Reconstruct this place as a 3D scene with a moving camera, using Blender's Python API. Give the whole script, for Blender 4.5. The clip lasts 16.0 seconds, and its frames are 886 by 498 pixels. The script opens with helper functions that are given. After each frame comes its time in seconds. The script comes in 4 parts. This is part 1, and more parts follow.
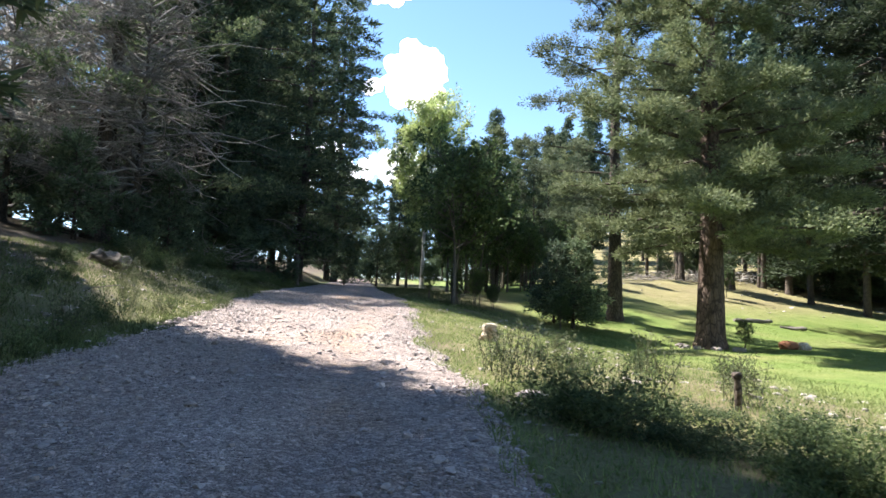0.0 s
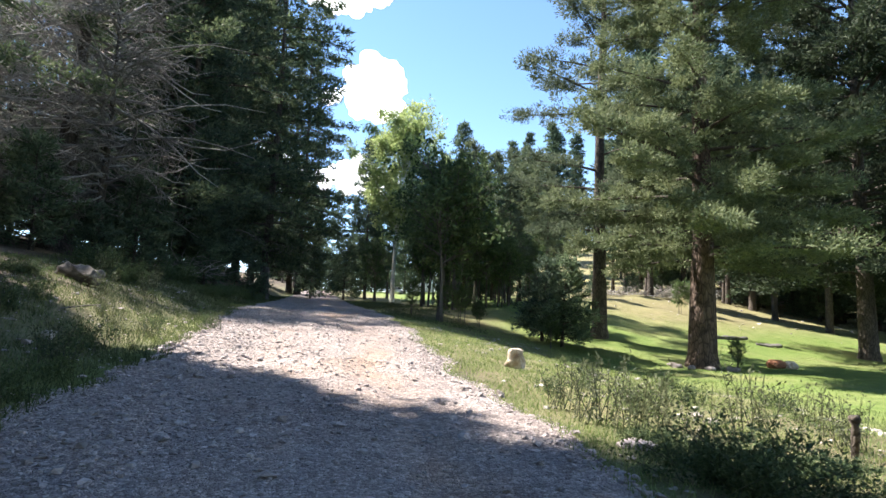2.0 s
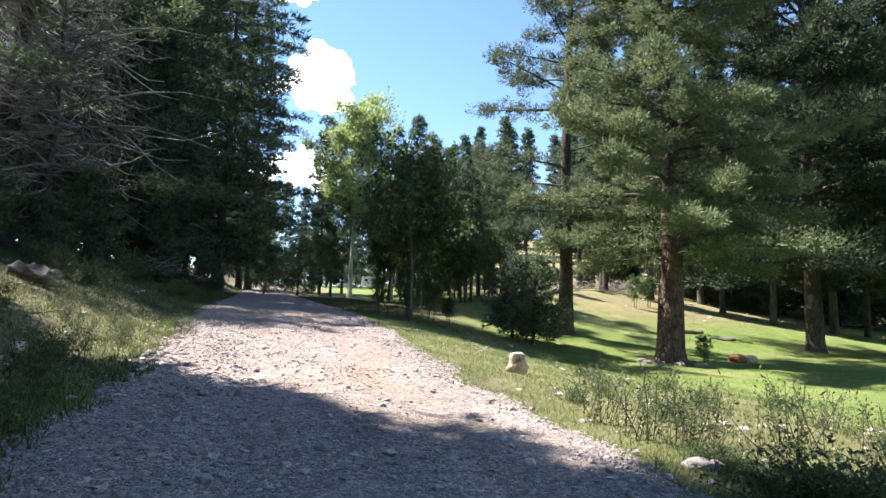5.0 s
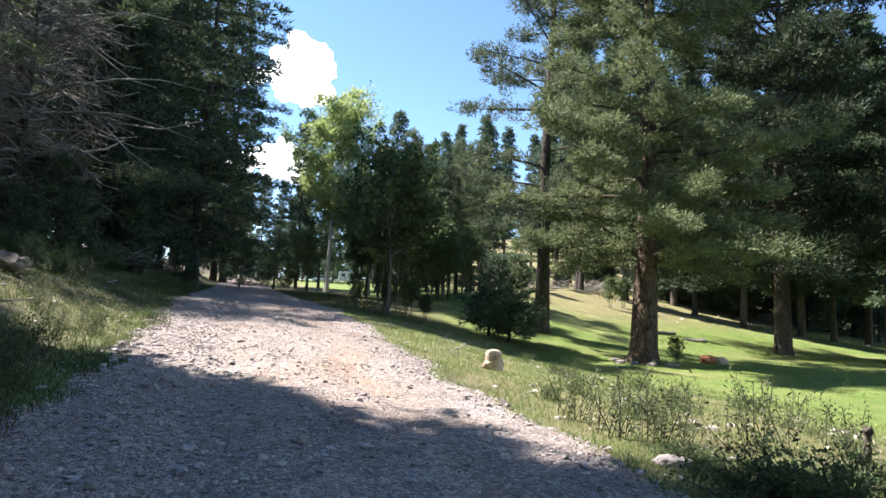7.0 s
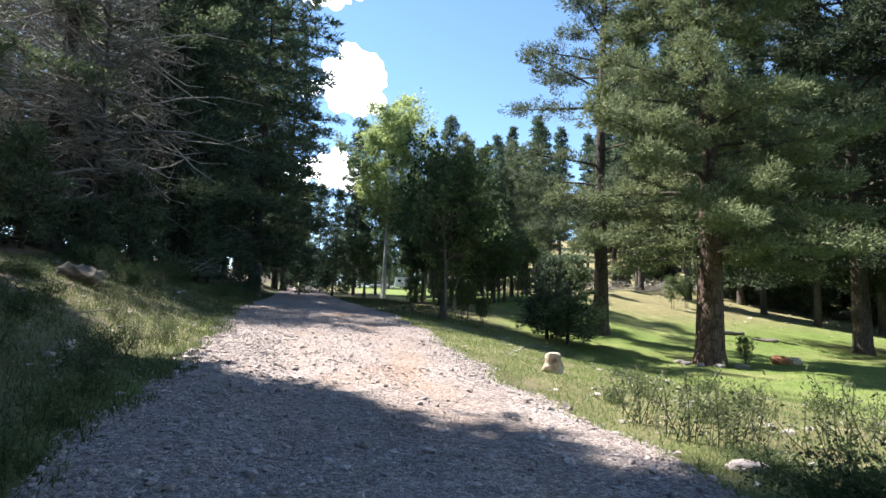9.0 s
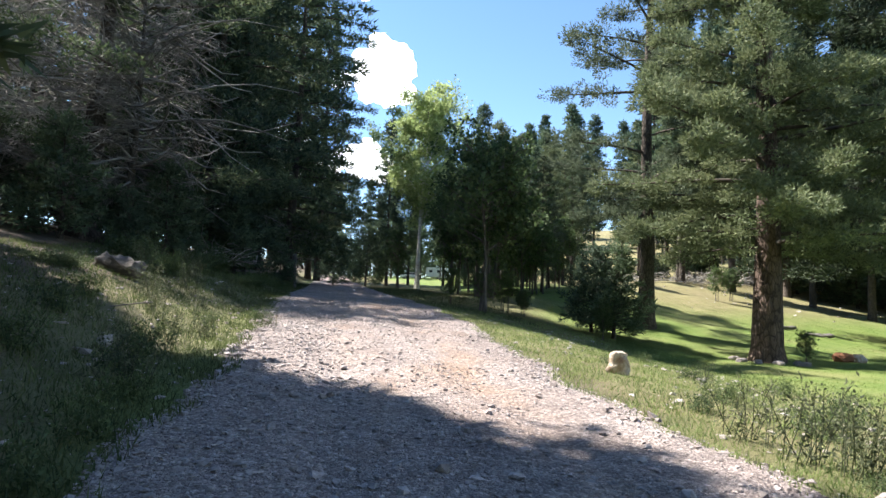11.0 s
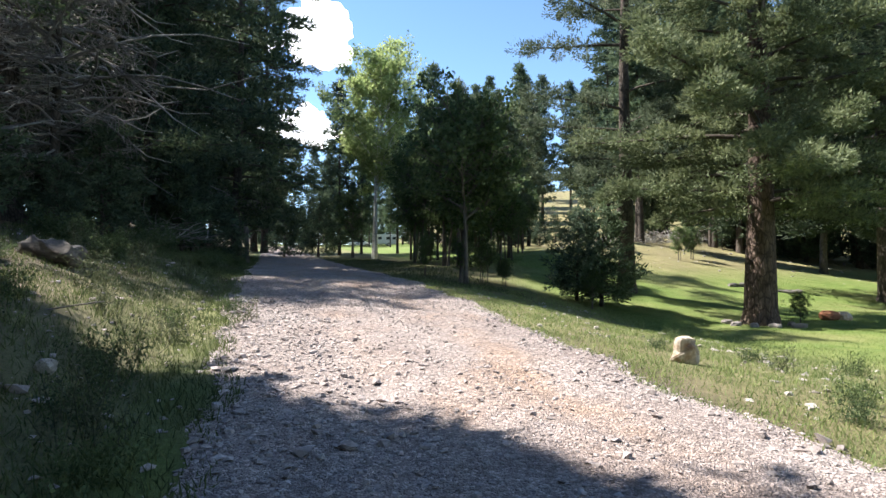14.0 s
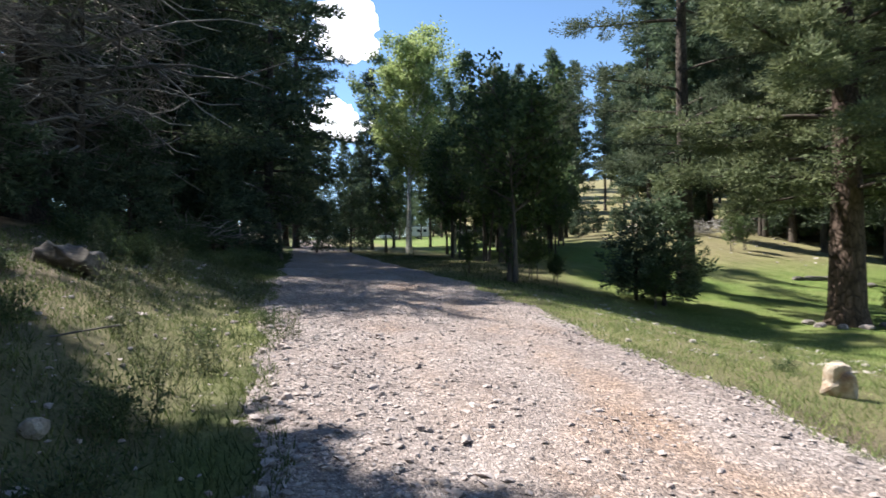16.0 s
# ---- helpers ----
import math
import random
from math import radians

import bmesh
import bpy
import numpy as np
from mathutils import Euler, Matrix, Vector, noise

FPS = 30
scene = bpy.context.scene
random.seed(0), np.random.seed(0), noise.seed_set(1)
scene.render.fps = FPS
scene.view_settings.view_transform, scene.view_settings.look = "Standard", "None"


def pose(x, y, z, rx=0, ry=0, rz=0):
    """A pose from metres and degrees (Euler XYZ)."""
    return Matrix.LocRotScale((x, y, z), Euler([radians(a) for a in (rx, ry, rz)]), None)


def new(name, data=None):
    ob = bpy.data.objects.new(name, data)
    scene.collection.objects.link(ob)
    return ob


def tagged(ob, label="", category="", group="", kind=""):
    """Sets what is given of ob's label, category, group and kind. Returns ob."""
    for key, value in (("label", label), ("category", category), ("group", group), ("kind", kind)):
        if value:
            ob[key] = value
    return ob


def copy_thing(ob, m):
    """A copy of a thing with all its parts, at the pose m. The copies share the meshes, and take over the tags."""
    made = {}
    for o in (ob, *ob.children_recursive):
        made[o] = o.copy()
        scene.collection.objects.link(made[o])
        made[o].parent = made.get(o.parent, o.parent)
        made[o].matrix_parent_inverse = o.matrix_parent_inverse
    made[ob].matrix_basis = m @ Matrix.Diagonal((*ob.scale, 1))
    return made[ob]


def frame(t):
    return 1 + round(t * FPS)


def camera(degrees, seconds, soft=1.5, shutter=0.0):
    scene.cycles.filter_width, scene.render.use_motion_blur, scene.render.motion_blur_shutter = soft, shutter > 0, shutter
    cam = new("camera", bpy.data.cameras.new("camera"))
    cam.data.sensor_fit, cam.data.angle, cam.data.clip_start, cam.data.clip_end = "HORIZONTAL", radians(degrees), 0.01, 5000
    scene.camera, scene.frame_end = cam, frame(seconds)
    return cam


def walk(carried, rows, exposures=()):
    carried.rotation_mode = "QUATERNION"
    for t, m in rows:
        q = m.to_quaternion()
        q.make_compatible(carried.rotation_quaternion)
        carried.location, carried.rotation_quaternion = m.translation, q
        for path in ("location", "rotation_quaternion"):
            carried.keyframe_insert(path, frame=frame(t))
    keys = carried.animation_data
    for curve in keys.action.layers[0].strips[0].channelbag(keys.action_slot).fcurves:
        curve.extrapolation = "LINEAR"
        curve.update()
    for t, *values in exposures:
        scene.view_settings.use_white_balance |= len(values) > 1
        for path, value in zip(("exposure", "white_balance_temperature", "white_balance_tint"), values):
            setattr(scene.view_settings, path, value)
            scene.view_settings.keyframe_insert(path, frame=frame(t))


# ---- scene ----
cam = camera(73.1, 16.0, 1.5, 0.25)
METRES, EYE, TILT, LEAN, TURN = 8.0, 1.5, 0.0, 0.0, 0.0
ROWS = [
    (0.0, 0.0, 0.0, 0.0, -0.18, 5.46, -1.87),
    (0.5, -0.0405, 0.0371, 0.0039, 1.35, 3.88, -3.43),
    (1.0, -0.0834, 0.0565, 0.009, -8.26, 3.64, -3.42),
    (1.5, -0.1232, 0.0879, 0.0135, -7.95, 7.73, -2.86),
    (2.0, -0.1566, 0.1188, 0.0213, -4.34, 6.76, -2.07),
    (2.5, -0.198, 0.143, 0.0332, -7.77, 4.63, -2.8),
    (3.0, -0.2256, 0.1688, 0.0329, -7.08, 6.09, -0.38),
    (3.5, -0.2422, 0.1885, 0.0383, -8.33, 4.92, -0.26),
    (4.0, -0.2562, 0.1879, 0.0412, -11.47, 7.55, -0.77),
    (4.5, -0.2688, 0.1894, 0.0417, -9.07, 6.6, -1.5),
    (7.0, -0.2747, 0.1852, 0.0404, -11.57, 6.06, -2.75),
    (7.5, -0.2786, 0.1853, 0.0418, -9.19, 7.66, -2.91),
    (8.0, -0.28, 0.1843, 0.0408, -6.86, 7.84, -2.14),
    (8.5, -0.2746, 0.1817, 0.0385, -6.63, 7.0, -1.71),
    (11.0, -0.3207, 0.2889, 0.0473, -3.41, 5.22, -2.04),
    (11.5, -0.3402, 0.3262, 0.042, -6.05, 3.18, -3.97),
    (12.0, -0.3724, 0.3635, 0.0546, -7.61, -1.72, -4.87),
    (12.5, -0.3969, 0.4023, 0.0558, -4.16, 0.03, -1.18),
    (13.0, -0.4228, 0.4488, 0.0708, -1.66, 1.32, 0.23),
    (13.5, -0.4442, 0.4943, 0.0795, -8.08, 2.63, -0.55),
    (14.0, -0.4604, 0.5432, 0.081, -8.7, 1.94, 0.12),
    (14.5, -0.4637, 0.5948, 0.0862, -6.14, -0.9, -1.47),
    (15.0, -0.4825, 0.6457, 0.0915, -11.13, 1.79, -1.35),
    (15.5, -0.5022, 0.6929, 0.1017, -11.39, 0.62, 0.25),
    (16.0, -0.5109, 0.7533, 0.1114, -5.97, 1.12, 0.75),
]
walk(cam, [(t, pose(0, 0, EYE, TILT, LEAN, TURN) @ pose(METRES * x, METRES * y, METRES * z, 90 + pitch, roll, yaw)) for t, x, y, z, yaw, pitch, roll in ROWS], [(0.0, 2.0, 6600, 13), (4.0, 1.95, 6600, 13), (11.0, 1.8, 6500, 12), (14.0, 1.68, 6500, 12), (16.0, 1.4, 6450, 12)])

# ---- world, sun, sky ----
SUN_FROM = Vector((-0.548, 0.334, 0.766)).normalized()
world = bpy.data.worlds.new("sky")
scene.world = world
world.use_nodes = True
wn = world.node_tree
sky = wn.nodes.new("ShaderNodeTexSky")
sky.sky_type, sky.sun_disc = "NISHITA", False
sky.sun_elevation = math.asin(SUN_FROM.z)
sky.sun_rotation = math.atan2(SUN_FROM.x, SUN_FROM.y)
sky.altitude, sky.air_density, sky.dust_density, sky.ozone_density = 2500, 1.0, 0.0, 0.5
deep = wn.nodes.new("ShaderNodeHueSaturation")
deep.inputs["Hue"].default_value, deep.inputs["Saturation"].default_value = 0.496, 1.1
wn.links.new(sky.outputs[0], deep.inputs["Color"])
wn.links.new(deep.outputs[0], wn.nodes["Background"].inputs[0])
wn.nodes["Background"].inputs[1].default_value = 0.098
sun = new("sun", bpy.data.lights.new("sun", "SUN"))
sun.data.energy, sun.data.angle, sun.data.color = 5.0, radians(0.55), (1.0, 0.95, 0.87)
sun.rotation_euler = SUN_FROM.to_track_quat("Z", "Y").to_euler()

# ---- materials ----
def mat(name, rough=0.8):
    m = bpy.data.materials.new(name)
    m.use_nodes = True
    b = m.node_tree.nodes["Principled BSDF"]
    b.inputs["Roughness"].default_value = rough
    b.inputs["Specular IOR Level"].default_value = 0.25
    return m, m.node_tree, b


def node(nt, kind, **sets):
    n = nt.nodes.new(kind)
    for key, value in sets.items():
        n.inputs[key].default_value = value
    return n


def coords(nt, scale=(1, 1, 1)):
    tc = nt.nodes.new("ShaderNodeTexCoord")
    mp = nt.nodes.new("ShaderNodeMapping")
    mp.inputs["Scale"].default_value = scale
    nt.links.new(tc.outputs["Object"], mp.inputs["Vector"])
    return mp.outputs["Vector"]


def noise_of(nt, vec, scale, detail=4.0, rough=0.6):
    n = node(nt, "ShaderNodeTexNoise", Scale=scale, Detail=detail, Roughness=rough)
    nt.links.new(vec, n.inputs["Vector"])
    return n.outputs["Fac"]


def noise_vec(nt, vec, scale):
    n = node(nt, "ShaderNodeTexNoise", Scale=scale)
    nt.links.new(vec, n.inputs["Vector"])
    return n.outputs["Color"]


def ramp(nt, fac, stops):
    r = nt.nodes.new("ShaderNodeValToRGB")
    el = r.color_ramp.elements
    while len(el) < len(stops):
        el.new(0.5)
    for e, (p, c) in zip(el, stops):
        e.position, e.color = p, (*c, 1)
    nt.links.new(fac, r.inputs[0])
    return r.outputs[0]


def blend(nt, a, b, fac, mode="MIX"):
    m = nt.nodes.new("ShaderNodeMix")
    m.data_type, m.blend_type = "RGBA", mode
    for value, slot in ((fac, 0), (a, 6), (b, 7)):
        if isinstance(value, (int, float)):
            m.inputs[slot].default_value = value
        elif isinstance(value, tuple):
            m.inputs[slot].default_value = (*value, 1)
        else:
            nt.links.new(value, m.inputs[slot])
    return m.outputs[2]


def bump(nt, b, height, strength=0.5, dist=0.02):
    n = node(nt, "ShaderNodeBump", Strength=strength, Distance=dist)
    nt.links.new(height, n.inputs["Height"])
    nt.links.new(n.outputs[0], b.inputs["Normal"])


def surface(name, stops, scale, fine, rough=0.85, bumps=0.5, dist=0.02, stretch=(1, 1, 1), vary=0.0):
    """Two scales of noise in colour and a relief."""
    m, nt, b = mat(name, rough)
    vec = coords(nt, stretch)
    big, small = noise_of(nt, vec, scale), noise_of(nt, vec, fine, 6.0, 0.7)
    col = ramp(nt, big, stops)
    col = blend(nt, col, ramp(nt, small, [(0.3, (0.45, 0.45, 0.45)), (0.75, (1.3, 1.3, 1.3))]), 0.75, "MULTIPLY")
    if vary:
        info = nt.nodes.new("ShaderNodeObjectInfo")
        geo = nt.nodes.new("ShaderNodeNewGeometry")
        col = blend(nt, col, ramp(nt, info.outputs["Random"], [(0, (1 - vary,) * 3), (1, (1 + vary,) * 3)]), 1.0, "MULTIPLY")
        col = blend(nt, col, ramp(nt, geo.outputs["Random Per Island"], [(0, (1 - vary,) * 3), (1, (1 + vary,) * 3)]), 1.0, "MULTIPLY")
    nt.links.new(col, b.inputs["Base Color"])
    bump(nt, b, small, bumps, dist)
    return m


def foliage(name, dark, light, through_light=0.35, rough=0.75, tone=0.25):
    m, nt, b = mat(name, rough)
    geo = nt.nodes.new("ShaderNodeNewGeometry")
    info = nt.nodes.new("ShaderNodeObjectInfo")
    col = ramp(nt, geo.outputs["Random Per Island"], [(0.0, dark), (1.0, light)])
    col = blend(nt, col, ramp(nt, noise_of(nt, coords(nt), 0.9, 3.0), [(0.3, (0.7, 0.75, 0.7)), (0.7, (1.25, 1.2, 1.1))]), 1.0, "MULTIPLY")
    col = blend(nt, col, ramp(nt, info.outputs["Random"], [(0, (1 - tone, 1 - tone * 0.8, 1 - tone * 0.5)), (1, (1 + tone, 1 + tone, 1 + tone * 0.4))]), 1.0, "MULTIPLY")
    nt.links.new(col, b.inputs["Base Color"])
    tr = nt.nodes.new("ShaderNodeBsdfTranslucent")
    nt.links.new(col, tr.inputs[0])
    mx = nt.nodes.new("ShaderNodeMixShader")
    mx.inputs[0].default_value = through_light
    nt.links.new(b.outputs[0], mx.inputs[1])
    nt.links.new(tr.outputs[0], mx.inputs[2])
    nt.links.new(mx.outputs[0], nt.nodes["Material Output"].inputs[0])
    return m


def bark(name, stops, plate=9.0, depth=0.05):
    m, nt, b = mat(name, 0.9)
    vec = coords(nt, (1, 1, 0.38))
    v = node(nt, "ShaderNodeTexVoronoi", Scale=plate)
    v.feature = "DISTANCE_TO_EDGE"
    wob = blend(nt, vec, noise_vec(nt, vec, 6.0), 0.12)
    nt.links.new(wob, v.inputs["Vector"])
    col = ramp(nt, v.outputs["Distance"], [(0.0, (0.25, 0.25, 0.25)), (0.16, (1, 1, 1))])
    col = blend(nt, ramp(nt, noise_of(nt, vec, 4.0), stops), col, 0.8, "MULTIPLY")
    col = blend(nt, col, ramp(nt, noise_of(nt, vec, 40.0), [(0.3, (0.6, 0.6, 0.6)), (0.7, (1.3, 1.3, 1.3))]), 0.7, "MULTIPLY")
    nt.links.new(col, b.inputs["Base Color"])
    bump(nt, b, v.outputs["Distance"], 0.9, depth)
    return m


M_road, nt, b = mat("gravel_road", 0.95)
vec = coords(nt)
wob = blend(nt, vec, noise_vec(nt, vec, 9.0), 0.03)
cells = node(nt, "ShaderNodeTexVoronoi", Scale=26.0)
grit = node(nt, "ShaderNodeTexVoronoi", Scale=75.0)
edge = node(nt, "ShaderNodeTexVoronoi", Scale=26.0)
edge.feature = "DISTANCE_TO_EDGE"
for v_ in (cells, grit, edge):
    nt.links.new(wob, v_.inputs["Vector"])
base = ramp(nt, noise_of(nt, vec, 0.6, 5.0), [(0.3, (0.27, 0.222, 0.205)), (0.5, (0.362, 0.308, 0.286)), (0.7, (0.415, 0.362, 0.340))])
base = blend(nt, base, (0.36, 0.245, 0.175), ramp(nt, noise_of(nt, coords(nt, (0.9, 0.45, 1)), 0.55, 4.0), [(0.56, (0, 0, 0)), (0.72, (0.6, 0.6, 0.6))]))
rut = nt.nodes.new("ShaderNodeAttribute")
rut.attribute_name = "rut"
worn = blend(nt, rut.outputs["Color"], ramp(nt, noise_of(nt, vec, 1.3, 5.0, 0.65), [(0.40, (0, 0, 0)), (0.62, (1, 1, 1))]), 1.0, "MULTIPLY")
base = blend(nt, base, (0.40, 0.285, 0.21), worn)
sc = nt.nodes.new("ShaderNodeSeparateColor")
nt.links.new(cells.outputs["Color"], sc.inputs[0])
sg = nt.nodes.new("ShaderNodeSeparateColor")
nt.links.new(grit.outputs["Color"], sg.inputs[0])
col = blend(nt, base, ramp(nt, sc.outputs[0], [(0.0, (0.55, 0.54, 0.54)), (0.6, (1.0, 1.0, 1.0)), (1.0, (1.45, 1.45, 1.45))]), 0.8, "MULTIPLY")
col = blend(nt, col, ramp(nt, sg.outputs[1], [(0.0, (0.55, 0.55, 0.55)), (1.0, (1.4, 1.4, 1.4))]), 0.75, "MULTIPLY")
col = blend(nt, col, ramp(nt, edge.outputs["Distance"], [(0.0, (0.5, 0.48, 0.46)), (0.10, (1, 1, 1))]), 0.6, "MULTIPLY")
nt.links.new(col, b.inputs["Base Color"])
rel = blend(nt, edge.outputs["Distance"], grit.outputs["Distance"], 0.35)
bump(nt, b, rel, 1.0, 0.05)
M_stone = surface("pale_stone", [(0.3, (0.31, 0.266, 0.250)), (0.7, (0.49, 0.438, 0.42))], 3.0, 30.0, 0.9, 0.5, 0.01, vary=0.22)
M_white_rock = surface("white_limestone", [(0.3, (0.27, 0.24, 0.20)), (0.6, (0.42, 0.39, 0.35))], 4.0, 26.0, 0.9, 0.6, 0.02, vary=0.12)
M_tan_rock = surface("tan_rock", [(0.35, (0.40, 0.28, 0.19)), (0.5, (0.56, 0.48, 0.39)), (0.75, (0.66, 0.60, 0.53))], 5.0, 24.0, 0.9, 0.8, 0.03)
M_red_rock = surface("rust_red_rock", [(0.3, (0.18, 0.065, 0.035)), (0.7, (0.33, 0.17, 0.095))], 5.0, 26.0, 0.9, 0.6, 0.02)
M_grey_log = surface("weathered_log", [(0.3, (0.07, 0.065, 0.06)), (0.7, (0.26, 0.24, 0.22))], 5.0, 22.0, 0.95, 0.9, 0.03, (0.2, 1, 1))
M_bark = bark("red_brown_fir_bark", [(0.3, (0.075, 0.052, 0.042)), (0.7, (0.17, 0.122, 0.098))], 8.0, 0.06)
M_bark_dark = bark("dark_fir_bark", [(0.3, (0.06, 0.05, 0.042)), (0.7, (0.14, 0.115, 0.095))], 10.0, 0.04)
M_bark_white = surface("aspen_bark", [(0.35, (0.30, 0.29, 0.25)), (0.5, (0.66, 0.65, 0.58))], 3.0, 14.0, 0.8, 0.3, 0.01, (1, 1, 3))
M_bark_grey = surface("oak_bark", [(0.3, (0.08, 0.07, 0.06)), (0.7, (0.17, 0.155, 0.135))], 5.0, 20.0, 0.9, 0.8, 0.03, (1, 1, 0.3))
M_limb = surface("limb_wood", [(0.3, (0.055, 0.045, 0.038)), (0.7, (0.11, 0.092, 0.078))], 4.0, 20.0, 0.9, 0.4, 0.01)
M_twig = surface("dead_twigs", [(0.3, (0.20, 0.19, 0.18)), (0.7, (0.42, 0.40, 0.375))], 3.0, 20.0, 0.95, 0.3, 0.01, vary=0.3)
M_fir = foliage("fir_needles", (0.090, 0.115, 0.070), (0.185, 0.215, 0.135), 0.3)
M_slope_fir = foliage("slope_fir_needles", (0.055, 0.085, 0.058), (0.130, 0.175, 0.120), 0.35)
M_spruce = foliage("spruce_needles", (0.040, 0.064, 0.042), (0.120, 0.150, 0.092), 0.35)
# fir needles with the backlit crown's shade put into the colour
M_shaded_fir = foliage("shaded_fir_needles", (0.026, 0.040, 0.026), (0.062, 0.082, 0.050), 0.25)
M_pine = foliage("pine_needles", (0.090, 0.115, 0.072), (0.175, 0.205, 0.130), 0.35)
M_aspen = foliage("aspen_leaves", (0.22, 0.29, 0.13), (0.38, 0.44, 0.24), 0.52)
M_oak = foliage("oak_leaves", (0.050, 0.085, 0.040), (0.14, 0.19, 0.09), 0.4)
M_shrub = foliage("shrub_leaves", (0.055, 0.085, 0.040), (0.14, 0.18, 0.085), 0.35)
M_weed = foliage("dry_weeds", (0.065, 0.08, 0.045), (0.17, 0.18, 0.11), 0.3)
M_blade = foliage("grass_blades", (0.075, 0.125, 0.025), (0.18, 0.24, 0.065), 0.45)
M_straw = foliage("dry_grass_blades", (0.105, 0.160, 0.055), (0.28, 0.32, 0.15), 0.4)
M_rough = foliage("rough_grass_blades", (0.045, 0.072, 0.028), (0.165, 0.190, 0.085), 0.35)
M_lichen = foliage("hanging_lichen", (0.14, 0.16, 0.10), (0.26, 0.27, 0.19), 0.3)

# grass and soil of the ground
M_ground, nt, b = mat("grassy_ground", 0.95)
vec = coords(nt)
patch, mid, fine = noise_of(nt, vec, 0.16, 5.0), noise_of(nt, vec, 1.1, 5.0, 0.65), noise_of(nt, vec, 22.0, 6.0, 0.75)
lawn = ramp(nt, mid, [(0.3, (0.080, 0.148, 0.026)), (0.7, (0.155, 0.218, 0.052))])
dry = ramp(nt, mid, [(0.3, (0.21, 0.19, 0.085)), (0.7, (0.30, 0.26, 0.14))])
soil = ramp(nt, mid, [(0.3, (0.075, 0.058, 0.042)), (0.7, (0.16, 0.125, 0.095))])
attr = nt.nodes.new("ShaderNodeAttribute")
attr.attribute_name = "cover"
sep = nt.nodes.new("ShaderNodeSeparateColor")
nt.links.new(attr.outputs["Color"], sep.inputs[0])
col = blend(nt, lawn, dry, sep.outputs[0])
col = blend(nt, col, soil, sep.outputs[1])
col = blend(nt, col, dry, ramp(nt, patch, [(0.5, (0, 0, 0)), (0.72, (0.55, 0.55, 0.55))]))
col = blend(nt, col, ramp(nt, fine, [(0.3, (0.5, 0.5, 0.5)), (0.72, (1.35, 1.35, 1.3))]), 0.85, "MULTIPLY")
nt.links.new(col, b.inputs["Base Color"])
bump(nt, b, fine, 0.8, 0.05)


def plain(name, rgb, rough=0.5, metal=0.0):
    m, nt2, b2 = mat(name, rough)
    vec2 = coords(nt2)
    c = blend(nt2, rgb, ramp(nt2, noise_of(nt2, vec2, 6.0), [(0.3, (0.85, 0.85, 0.85)), (0.7, (1.05, 1.05, 1.05))]), 1.0, "MULTIPLY")
    nt2.links.new(c, b2.inputs["Base Color"])
    b2.inputs["Metallic"].default_value = metal
    return m


M_white_paint = plain("white_car_paint", (0.78, 0.78, 0.76), 0.3)
M_glass_dark = plain("tinted_glass", (0.03, 0.035, 0.04), 0.08)
M_rubber = plain("tyre_rubber", (0.03, 0.03, 0.03), 0.8)
M_rim = plain("steel_rim", (0.5, 0.5, 0.5), 0.3, 1.0)

# ---- the lie of the land ----
def smooth(a, b, v):
    t = np.clip((v - a) / (b - a), 0, 1)
    return t * t * (3 - 2 * t)


def wobble(x, y):
    """Slow and fast unevenness, between about -1 and 1."""
    return (np.sin(0.7 * x + 1.3 * y) + np.sin(1.9 * x - 0.8 * y + 1.0) + 0.6 * np.sin(3.7 * x + 2.9 * y + 2.0) + 0.4 * np.sin(6.1 * y - 5.3 * x)) / 3.0


def road_mid(y):
    return -1.2 - 0.135 * np.clip(y, -60, 150)


def road_half(y):
    return 2.45 + 0.35 * smooth(12, 18, y) - 0.3 * smooth(28, 40, y) + 0.10 * np.sin(1.1 * y) + 0.07 * np.sin(2.7 * y + 1)


def profile(y):
    q = np.clip(y, -30, 24)
    return 0.3 + 0.05 * q + 0.0005 * q * q * (q > 0) + 0.041 * np.clip(y - 24, 0, 36) + 0.051 * np.clip(y - 60, 0, 120)


def ground_z(x, y):
    x, y = np.asarray(x, float), np.asarray(y, float)
    u = x - road_mid(y)
    r = profile(y) - 0.02 * np.clip(u, -3, 3)
    s = np.clip(y - np.maximum(24 + 0.5 * (x - 10), 20), 0, 60)
    m = np.minimum(0.2 + 0.12 * s + 0.0025 * s * s, 0.2 + 0.3 * s)
    m = np.minimum(m, profile(y) + 0.08 * np.clip(x - 2, 0, 80)) + (0.02 * np.clip(y - 62, 0, 50) + 0.15 * np.clip(y - 112, 0, 90)) * smooth(14, 34, x)
    a = smooth(1.9, 10.5, u)
    v = np.clip(-u - 2.8, 0, 60)
    z = r * (1 - a) + m * a
    z = z + 0.30 * np.minimum(v, 4) * smooth(0, 2.0, v) + 0.2 * np.clip(v - 4, 0, 10) + 0.1 * np.clip(v - 14, 0, 50)
    off = np.clip(np.abs(u) - road_half(y), 0, 3)
    return z + 0.05 * wobble(x, y) * smooth(0, 1.5, off)


def gz(x, y):
    return float(ground_z(x, y))


